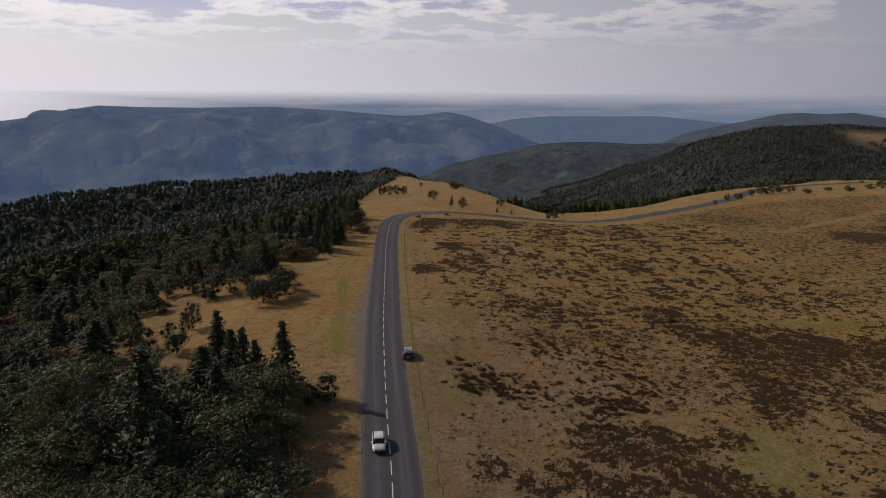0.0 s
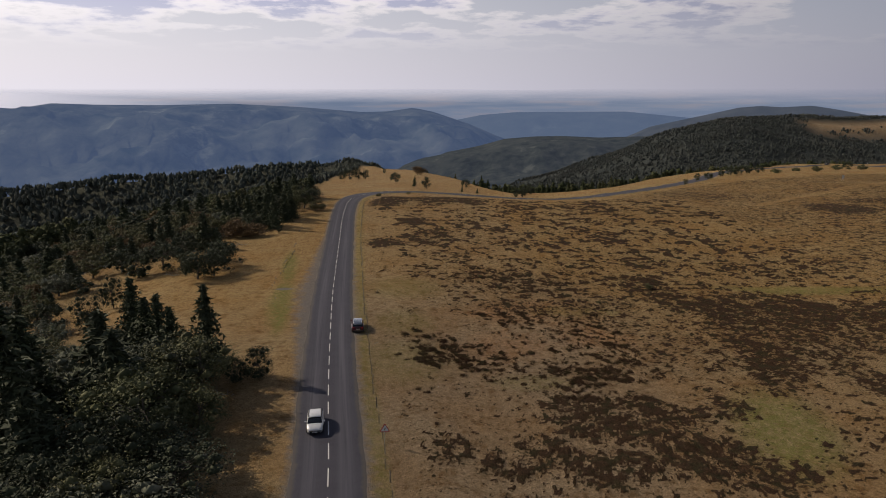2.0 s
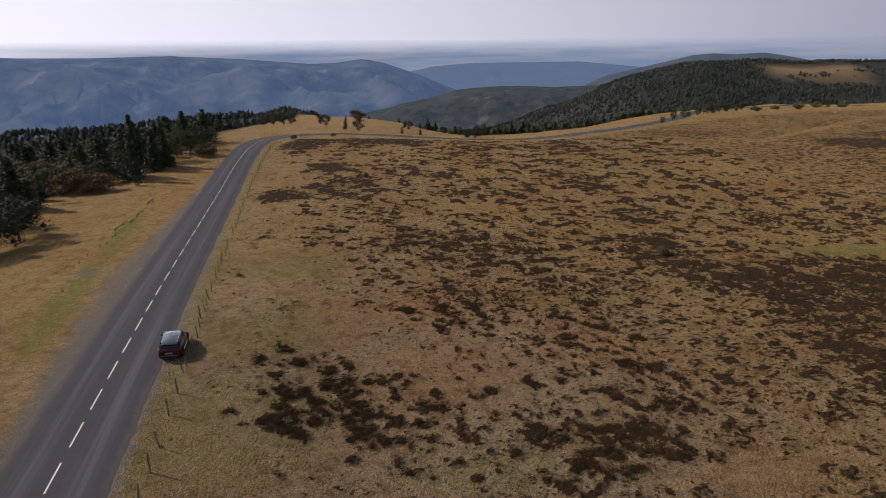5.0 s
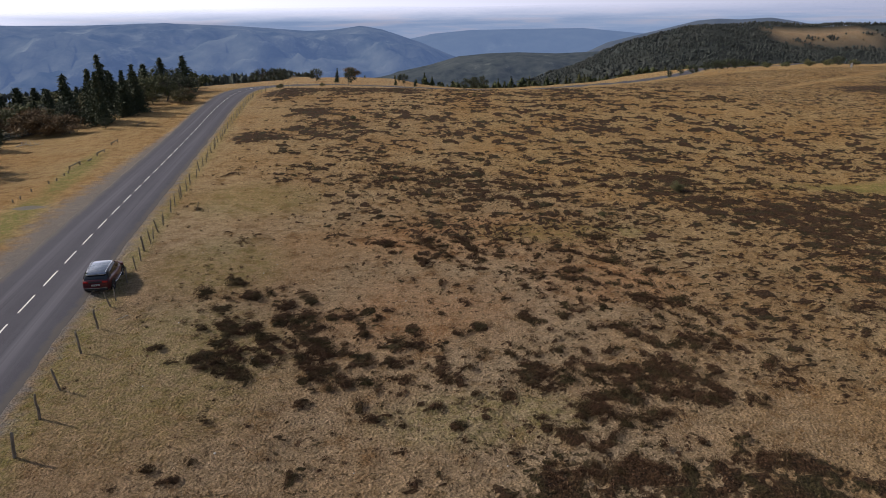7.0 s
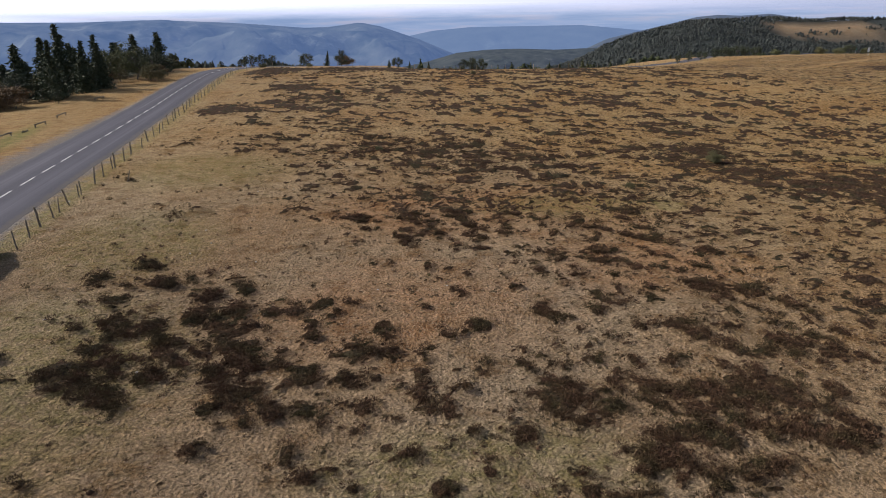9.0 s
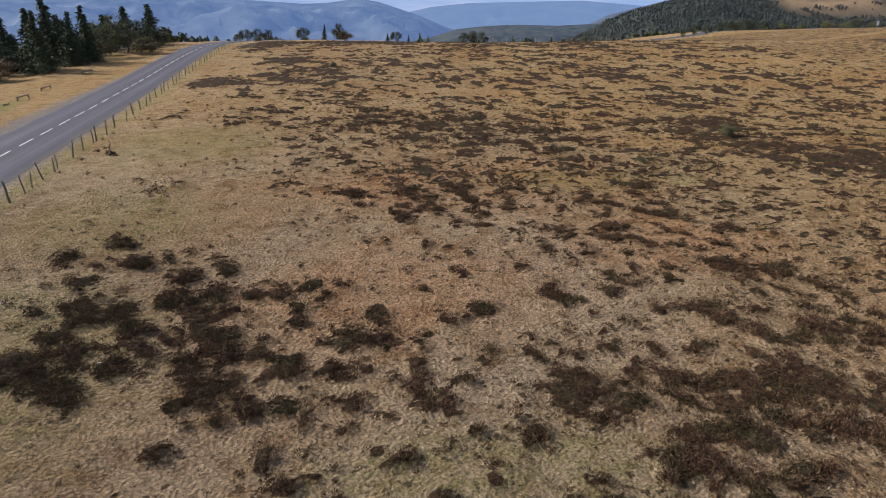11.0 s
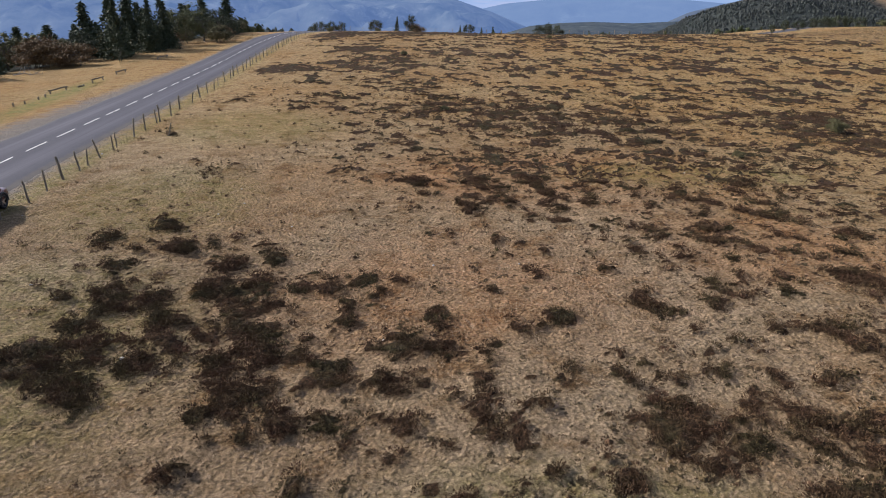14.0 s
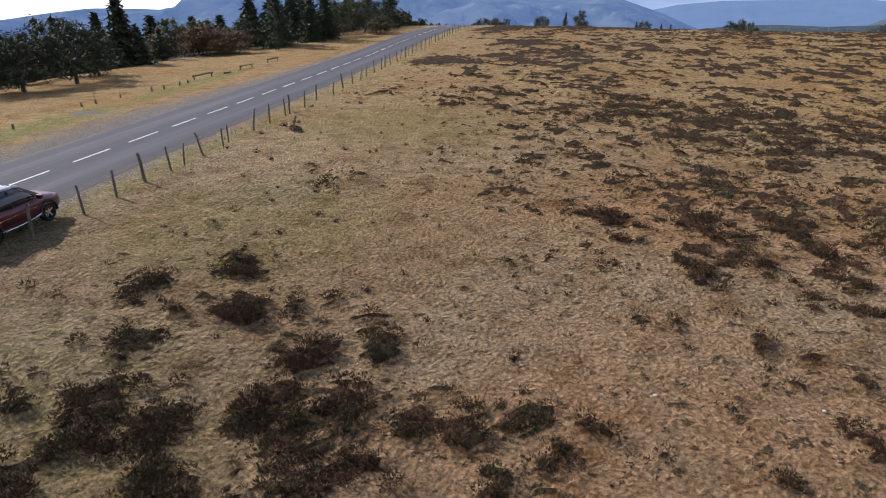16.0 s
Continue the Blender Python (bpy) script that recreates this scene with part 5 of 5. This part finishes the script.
STUMP = [post_mesh(s, 0.34, 0.08) for s in (21, 22)]
for i, (x, y0, y1, drop) in enumerate([(-25.5, 151.4, 155.6, 0.0), (-25.2, 156.9, 158.6, 0.3), (-25.2, 160.2, 163.6, 0.0), (-26.3, 168.8, 172.6, 0.0), (-28.0, 187.2, 192.0, 0.0)]):
    ym, ln = (y0 + y1) / 2, y1 - y0
    rail = thing("low_rail", pose(x, ym, float(land(x, ym)), 0, 0, 90 + (1 if i % 2 else -2)), "low weathered log rail on short posts beside the road" if not drop else "fallen weathered log rail lying in the grass", "rail", "verge rails")
    bar = part("rail", log_mesh("rail", ln * 0.85, 0.075, 50 + i), rail)
    bar.matrix_local = pose(0, 0, 0.36 - drop, 0, 5 if drop else 0.8, 0)
    for k, off in enumerate((-ln * 0.36, ln * 0.36)):
        p = part("post", STUMP[k], rail)
        p.matrix_local = pose(off, 0, 0 if not drop else -0.15, 0, 0, 40 * k)
for i, (x, y) in enumerate([(-24.8, 144.1), (-24.4, 145.3), (-24.7, 148.2), (-24.8, 149.7), (-24.6, 136.8), (-24.7, 135.4), (-25.0, 140.2), (-22.3, 126.5)]):
    ob = new("wooden_stump", STUMP[i % 2])
    ob.matrix_world = pose(x, y, float(land(x, y)), 4 * (i % 3 - 1), 3 * (i % 2), 50 * i)
    tagged(ob, "short weathered wooden stump set in the verge", "stump", "verge stumps")


# ---- dead branches by the wood ----
def dead_branch(x, y, size, seed, turn):
    rng = np.random.RandomState(seed)
    pieces = []
    main = [np.array([0, 0, 0.15 * size])]
    for k in range(5):
        main.append(main[-1] + np.array([0.42, rng.normal() * 0.12, 0.10 * rng.normal()]) * size)
    pieces.append(tube(main, np.linspace(0.075, 0.02, 6) * size**0.5, 6))
    for k in range(9):
        p = main[1 + k % 5]
        d = np.array([rng.normal() * 0.5 + 0.3, rng.normal(), 0.5 + 0.7 * rng.rand()]) * 0.5 * size
        pieces.append(tube([p, p + d * 0.5 + rng.normal(size=3) * 0.06, p + d], np.array([0.035, 0.022, 0.008]) * size**0.5, 5))
    me = np_mesh("dead_branch", *merge(pieces), M_DEADWOOD)
    ob = new("dead_branch", me)
    ob.matrix_world = pose(x, y, float(land(x, y)), 0, 0, turn)
    return tagged(ob, "bleached dead branch lying in the grass", "branch", "dead branches")


dead_branch(-21.2, 68.0, 1.9, 1, -40)
dead_branch(-19.8, 64.8, 1.7, 2, 60)
dead_branch(-21.8, 86.2, 1.3, 3, 0)
dead_branch(-41.5, 172.2, 1.6, 4, 30)
dead_branch(-46.5, 147.5, 1.5, 5, 170)
stick = new("fallen_stick", log_mesh("fallen_stick", 0.9, 0.028, 90, M_DEADWOOD))
stick.matrix_world = pose(-3.0, 103.0, float(land(-3.0, 103.0)) + 0.06, 0, 0, 55)
tagged(stick, "pale broken stick lying in the grass", "stick")
plant("bush", -4.3, 129.0, 0.4, 1.2)
peg = new("wooden_stump", POSTS[4])
peg.matrix_world = pose(-4.3, 128.6, float(land(-4.3, 128.6)), 4, 20, 0)
tagged(peg, "leaning pale peg in the pasture", "stump")
for jx, jy, jh in ((49.5, 135.8, 1.5), (36.3, 124.9, 0.7), (38.5, 218, 1.0), (10.6, 188, 0.9), (16.2, 141, 0.7)):
    plant("round", jx, jy, jh, 0.9)


# ---- stones ----
def stone_mesh(seed):
    rng = np.random.RandomState(seed)
    bm = bmesh.new()
    bmesh.ops.create_icosphere(bm, subdivisions=2, radius=1)
    for v in bm.verts:
        v.co *= 0.8 + 0.35 * rng.rand()
        v.co.z *= 0.55
    me = bpy.data.meshes.new("stone")
    bm.to_mesh(me)
    bm.free()
    me.materials.append(M_STONE)
    return me


M_STONE = plain("pale granite", (0.42, 0.40, 0.37), 0.9, 0, 0.2, 0.25, 4.0)
STONES = [stone_mesh(s) for s in (1, 2, 3)]
rng_s = np.random.RandomState(12)
for i in range(46):
    x, y = (-7 + 40 * rng_s.rand(), 86 + 40 * rng_s.rand()) if i < 34 else (-25 + 8 * rng_s.rand(), 110 + 40 * rng_s.rand())
    if abs(x - float(road_x(y))) < 3.8:
        continue
    ob = new("stone", STONES[i % 3])
    k = 0.035 + 0.05 * rng_s.rand() ** 2
    ob.matrix_world = pose(x, y, float(land(x, y)) + 0.02, 0, 0, 360 * rng_s.rand()) @ Matrix.Diagonal((k, k, k, 1))
    tagged(ob, "small pale stone lying in the short grass", "stone", "loose stones")


# ---- road signs ----
M_RED, M_WHITE, M_BLACK = plain("sign red", (0.45, 0.03, 0.03), 0.45), plain("sign white", (0.72, 0.72, 0.70), 0.45), plain("dull black", (0.02, 0.02, 0.022), 0.6)
M_STEEL = plain("galvanised steel", (0.42, 0.43, 0.44), 0.45, 0.8)
M_GREEN = plain("sign green", (0.02, 0.16, 0.10), 0.5)


def plate_mesh(points, thick, mat, name="plate", y0=0.0):
    """A flat plate with the given outline in x and z."""
    bm = bmesh.new()
    front = [bm.verts.new((x, y0, z)) for x, z in points]
    back = [bm.verts.new((x, y0 + thick, z)) for x, z in points]
    bm.faces.new(front)
    bm.faces.new(back[::-1])
    n = len(points)
    for i in range(n):
        bm.faces.new((front[i], back[i], back[(i + 1) % n], front[(i + 1) % n]))
    bmesh.ops.recalc_face_normals(bm, faces=bm.faces)
    me = bpy.data.meshes.new(name)
    bm.to_mesh(me)
    bm.free()
    me.materials.append(mat)
    return me


def round_tri(r, corner, n=5):
    out = []
    for k in range(3):
        a = radians(90 + 120 * k)
        for j in range(n):
            b = a + radians(-60 + 120 * j / (n - 1))
            out.append(((r - corner) * math.cos(a) + corner * math.cos(b), (r - corner) * math.sin(a) + corner * math.sin(b)))
    return out


def pole(parent, h, x=0.0):
    v, f = tube([(x, 0.06, -0.3), (x, 0.06, h / 2), (x, 0.06, h)], [0.035] * 3, 10)
    return part("pole", np_mesh("pole", v, f, M_STEEL, True), parent, "galvanised steel pole")


warn = thing("warning_sign", pose(-0.7, 74.3, float(land(-0.7, 74.3)), 0, 2, 4), "red-bordered white triangular warning sign on a pole", "road sign")
pole(warn, 2.3)
for mesh_r, mat, nm, yy in ((0.58, M_RED, "border", 0.0), (0.44, M_WHITE, "face", -0.006)):
    part(nm, plate_mesh([(x, z + 1.75) for x, z in round_tri(mesh_r, 0.07)], 0.02 if nm == "border" else 0.005, mat, nm, yy), warn)
part("symbol", plate_mesh([(-0.05, 1.6), (0.03, 1.6), (0.03, 1.78), (0.12, 1.86), (0.06, 1.92), (-0.05, 1.82)], 0.004, M_BLACK, "symbol", -0.011), warn, "black bend symbol")

big = thing("direction_sign", pose(210.5, 318.5, float(land(210.5, 318.5)), 0, 0, 30), "white square road sign board on two poles", "road sign")
pole(big, 2.6, -0.7)
pole(big, 2.6, 0.7)
part("board", plate_mesh([(-1.0, 1.2), (1.0, 1.2), (1.0, 2.8), (-1.0, 2.8)], 0.04, M_WHITE, "board"), big)
for k, x in enumerate((321.0, 325.0)):
    s_ob = thing("round_sign", pose(x, 788 - x, float(land(x, 788 - x)), 0, 0, 25), "small pale green round sign on a tall pole", "road sign", "round signs")
    pole(s_ob, 3.2)
    disc = [(0.6 * math.cos(a), 2.7 + 0.6 * math.sin(a)) for a in np.linspace(0, 6.283, 20, endpoint=False)]
    part("disc", plate_mesh(disc, 0.03, M_STEEL if k else M_GREEN, "disc"), s_ob)


# ---- cars ----
def paint(name, c):
    m = Mat(name, 0.32, 0.35, 0.5)
    f = m.noise(m.coord(), 3.0, 4)
    m.color(m.mix(m.span(f, 0.3, 0.7), [v * 0.88 for v in c], c))
    m.b.inputs["Coat Weight"].default_value, m.b.inputs["Coat Roughness"].default_value = 0.35, 0.08
    m.put(m.b.inputs["Roughness"], m.span(m.noise(m.coord(), 9.0, 4), 0.3, 0.7, 0.28, 0.42))
    return m.m


def glass_mat():
    m = Mat("tinted car glass", 0.06, 0, 0.7)
    m.color((0.012, 0.014, 0.018))
    return m.m


M_CARGLASS, M_TYRE = glass_mat(), plain("tyre rubber", (0.022, 0.022, 0.023), 0.85)
M_RIM, M_CHROME = plain("alloy rim", (0.55, 0.55, 0.56), 0.3, 0.9), plain("bright trim", (0.72, 0.72, 0.72), 0.2, 0.9)
M_CLAD, M_TAIL = plain("black cladding", (0.018, 0.018, 0.019), 0.65), plain("red lamp glass", (0.32, 0.012, 0.012), 0.15, 0, 0.6)
M_HEAD = plain("clear lamp glass", (0.62, 0.64, 0.66), 0.1, 0.3, 0.6)


def loft(sections, mirror=True, cap=True):
    """Skin over half sections of (x, z) at stations y, mirrored in x."""
    bm = bmesh.new()
    rows = []
    for y, pts in sections:
        full = [(x, z) for x, z in pts]
        if mirror:
            full = full + [(-x, z) for x, z in pts[::-1] if x > 1e-6]
        rows.append([bm.verts.new((x, y, z)) for x, z in full])
    n = len(rows[0])
    for a, b in zip(rows, rows[1:]):
        for i in range(n):
            bm.faces.new((a[i], a[(i + 1) % n], b[(i + 1) % n], b[i]))
    if cap:
        bm.faces.new(rows[0])
        bm.faces.new(rows[-1][::-1])
    bmesh.ops.recalc_face_normals(bm, faces=bm.faces)
    for f in bm.faces:
        f.smooth = True
    return bm


def quad_panel(pts, thick=0.012):
    """A thin panel over four or more corners, thickened along its normal."""
    bm = bmesh.new()
    vs = [bm.verts.new(p) for p in pts]
    f = bm.faces.new(vs)
    bm.normal_update()
    n = f.normal.copy()
    ex = bmesh.ops.extrude_face_region(bm, geom=[f])
    bmesh.ops.translate(bm, verts=[v for v in ex["geom"] if isinstance(v, bmesh.types.BMVert)], vec=n * thick)
    bmesh.ops.recalc_face_normals(bm, faces=bm.faces)
    return bm


def ring_mesh(name, r0, r1, half, mat, seg=28, arc=(0, 360)):
    """A ring about the x axis, square in section with softened edges."""
    prof = [(r0, -half), (r1 - 0.03, -half), (r1, -half * 0.6), (r1, half * 0.6), (r1 - 0.03, half), (r0, half)]
    n = seg + (0 if arc[1] - arc[0] == 360 else 1)
    a = np.radians(arc[0] + (arc[1] - arc[0]) * np.arange(n) / seg)
    v = np.array([(x, r * math.cos(t), r * math.sin(t)) for t in a for r, x in prof])
    f = []
    for i in range(seg):
        j = (i + 1) % n
        for k in range(6):
            f.append((i * 6 + k, i * 6 + (k + 1) % 6, j * 6 + (k + 1) % 6, j * 6 + k))
    return np_mesh(name, v, np.array(f), mat)


TYRE = ring_mesh("tyre", 0.235, 0.35, 0.115, M_TYRE)


def rim_bm():
    bm = bmesh.new()
    bmesh.ops.create_cone(bm, cap_ends=True, segments=16, radius1=0.07, radius2=0.055, depth=0.05, matrix=Matrix.Translation((0.06, 0, 0)) @ Matrix.Rotation(radians(90), 4, "Y"))
    for k in range(5):
        t = Matrix.Rotation(radians(72 * k), 4, "X")
        bm2 = bmesh.ops.create_cube(bm, size=1, matrix=t @ Matrix.Translation((0.055, 0, 0.145)) @ Matrix.Diagonal((0.03, 0.062, 0.20, 1)))
    bmesh.ops.create_cone(bm, cap_ends=False, segments=24, radius1=0.242, radius2=0.236, depth=0.17, matrix=Matrix.Rotation(radians(90), 4, "Y"))
    return bm


rim_holder = bpy.data.meshes.new("rim")
_b = rim_bm()
_b.to_mesh(rim_holder)
_b.free()
rim_holder.materials.append(M_RIM)


def build_car(m, label, body_mat, roof_mat, L=4.45, W=1.84, HT=1.62):
    """A five-door car that looks towards +y; stands on z = 0."""
    car = thing("car", m, label, "car")
    hw, e = W / 2, L / 2
    # lower body: y, half width, belt height, bottom
    st = [(-e, 0.80, 0.92, 0.42), (-e + 0.06, 0.90, 1.06, 0.36), (-e + 0.30, 0.97, 1.12, 0.30), (-e + 1.0, 1.0, 1.07, 0.28), (-0.2, 1.0, 0.99, 0.28), (e - 1.45, 1.0, 0.98, 0.28),
          (e - 1.05, 0.99, 0.97, 0.28), (e - 0.5, 0.96, 0.90, 0.29), (e - 0.16, 0.87, 0.80, 0.32), (e - 0.03, 0.74, 0.70, 0.38), (e, 0.66, 0.62, 0.44)]
    secs = []
    for y, w, zb, z0 in st:
        x = hw * w
        secs.append((y, [(0, z0), (x * 0.86, z0), (x * 0.97, z0 + 0.10), (x, z0 + 0.26), (x * 0.995, zb - 0.22), (x * 0.97, zb - 0.06), (x * 0.90, zb), (x * 0.55, zb + 0.025), (0, zb + 0.035)]))
    part("body", (loft(secs), body_mat), car)
    # cabin
    zt = HT - 0.03
    cab = [(-e + 0.10, 0.74, 1.06, 1.09), (-e + 0.52, 0.78, 1.06, zt - 0.20), (-e + 0.86, 0.81, 1.04, zt - 0.08), (-0.3, 0.83, 1.0, zt), (0.25, 0.83, 0.98, zt - 0.04), (e - 1.62, 0.82, 0.98, zt - 0.20), (e - 1.02, 0.80, 0.96, 0.99)]
    secs = []
    for y, w, z0, z1 in cab:
        k = max(0.0, (z1 - z0) / 0.6)
        x0, x1 = hw * w * 1.10, hw * w * (1.10 - 0.22 * k)
        secs.append((y, [(0, z0 - 0.02), (x0, z0 - 0.02), (x0 * 0.99, z0 + (z1 - z0) * 0.3), ((x0 + x1) / 2, z0 + (z1 - z0) * 0.65), (x1, z1 - 0.04 * k), (x1 * 0.93, z1), (0, z1 + 0.025 * k)]))
    part("window_glass", (loft(secs), M_CARGLASS), car, "dark tinted windows all round")
    # roof skin
    secs = []
    for y, z in ((-e + 0.40, zt - 0.22), (-e + 0.86, zt - 0.07), (-0.3, zt + 0.018), (0.25, zt - 0.02), (0.48, zt - 0.075)):
        x = hw * (0.72 if y > -1 else 0.67)
        secs.append((y, [(0, z), (x, z - 0.025), (x + 0.012, z - 0.008), (x * 0.9, z + 0.022), (0, z + 0.04)]))
    part("roof", (loft(secs), roof_mat), car, "roof panel shining in the sky's light")
    for sx in (-1, 1):
        # pillars and door frame
        for ya, yb, top in ((-e + 0.16, -e + 0.86, -e + 0.66), (-0.25, -0.12, -0.22), (e - 1.18, e - 1.0, 0.30)):
            xb, xt = sx * (hw * 0.915), sx * (hw * 0.755)
            part("pillar", (quad_panel([(xb, ya, 0.99), (xb, yb, 0.99), (xt, top + 0.10, zt - 0.06), (xt, top, zt - 0.06)], 0.015 * sx), body_mat if ya > 0.5 else M_CLAD), car)
        v, f = tube([(sx * hw * 0.67, -e + 0.60, zt - 0.12), (sx * hw * 0.68, -e + 0.90, zt - 0.02), (sx * hw * 0.71, -0.3, zt + 0.075), (sx * hw * 0.70, 0.15, zt + 0.045), (sx * hw * 0.69, 0.38, zt - 0.02)], [0.018] * 5, 6)
        part("roof_rail", np_mesh("roof_rail", v, f, M_CHROME, True), car, "bright metal roof rail")
        v, f = tube([(sx * (hw + 0.004), -e + 1.30, 0.40), (sx * (hw + 0.012), -0.4, 0.36), (sx * (hw + 0.012), 0.3, 0.36), (sx * (hw + 0.004), e - 1.32, 0.42)], [0.03] * 4, 6)
        part("sill_trim", np_mesh("sill_trim", v, f, M_CHROME, True), car, "bright metal sill strip")
        bm = bmesh.new()
        box_mesh(bm, sx * (hw + 0.10), e - 1.35, 1.06, 0.20, 0.12, 0.14, 0.03)
        part("mirror", (bm, body_mat), car)
        for yy, arc in ((-e + 0.88, "rear"), (e - 0.92, "front")):
            wheel = part("tyre", TYRE, car)
            wheel.matrix_local = pose(sx * (hw - 0.10), yy, 0.35, 0, 0, 0 if sx > 0 else 180)
            part("rim", rim_holder, wheel, "silver five-spoke alloy rim")
            arch = part("wheel_arch", ring_mesh("wheel_arch", 0.375, 0.46, 0.03, M_CLAD, 18, (-8, 188)), car, "black plastic wheel arch")
            arch.matrix_local = pose(sx * (hw - 0.004), yy, 0.35)
        bm = bmesh.new()
        box_mesh(bm, sx * hw * 0.66, -e + 0.045, 0.965, hw * 0.38, 0.12, 0.115, 0.025)
        part("tail_light", (bm, M_TAIL), car)
        part("headlight", (quad_panel([(sx * hw * 0.42, e - 0.03, 0.66), (sx * hw * 0.80, e - 0.16, 0.70), (sx * hw * 0.82, e - 0.22, 0.80), (sx * hw * 0.45, e - 0.08, 0.75)], 0.05 * sx), M_HEAD), car)
    bm = bmesh.new()
    box_mesh(bm, 0, -e + 0.015, 0.46, W * 0.80, 0.10, 0.20, 0.03)
    part("rear_bumper", (bm, M_CLAD), car)
    bm = bmesh.new()
    box_mesh(bm, 0, -e + 0.012, 0.965, W * 0.46, 0.05, 0.10, 0.012)
    part("tail_band", (bm, M_CLAD), car, "gloss black band between the tail lights")
    bm = bmesh.new()
    box_mesh(bm, 0, -e - 0.03, 0.55, W * 0.78, 0.03, 0.035, 0.01)
    part("bumper_trim", (bm, M_CHROME), car)
    bm = bmesh.new()
    box_mesh(bm, 0, e - 0.02, 0.50, W * 0.60, 0.08, 0.22, 0.03)
    part("grille", (bm, M_CLAD), car)
    for yy, zz in ((-e - 0.028, 0.76), (e + 0.024, 0.50)):
        bm = bmesh.new()
        box_mesh(bm, 0, yy, zz, 0.52, 0.012, 0.11)
        plate = part("number_plate", (bm, M_WHITE), car)
        for k in range(3):
            bm = bmesh.new()
            box_mesh(bm, -0.15 + 0.15 * k, yy + (-0.008 if yy < 0 else 0.008), zz, 0.10, 0.004, 0.06)
            part("bar", (bm, M_BLACK), plate)
    bm = bmesh.new()
    box_mesh(bm, 0, -e + 0.40, zt - 0.225, W * 0.62, 0.18, 0.03, 0.012)
    part("spoiler", (bm, M_CLAD), car)
    return car


M_REDPAINT, M_WHITEPAINT, M_GREYPAINT = paint("dark red car paint", (0.085, 0.006, 0.013)), paint("white car paint", (0.74, 0.74, 0.74)), paint("grey car paint", (0.12, 0.125, 0.13))
M_ROOFGLASS = plain("glossy grey roof", (0.34, 0.36, 0.39), 0.16, 0.75, 0.7)
build_car(pose(-6.25, 109.5, float(land(-6.25, 109.5)) + 0.02, 0.9, 1.5, 5.4), "dark red family car parked on the grass verge", M_REDPAINT, M_ROOFGLASS)
build_car(pose(-8.35, 78.0, float(land(-8.35, 78.0)) + 0.055, 0, 0, 186), "white compact car on the road lane", M_WHITEPAINT, M_WHITEPAINT, 4.15, 1.76, 1.52)
build_car(pose(310, 485, float(land(310, 485)) + 0.05, 0, 0, -60), "grey car parked at the far lay-by", M_GREYPAINT, M_GREYPAINT, 4.3, 1.78, 1.5)
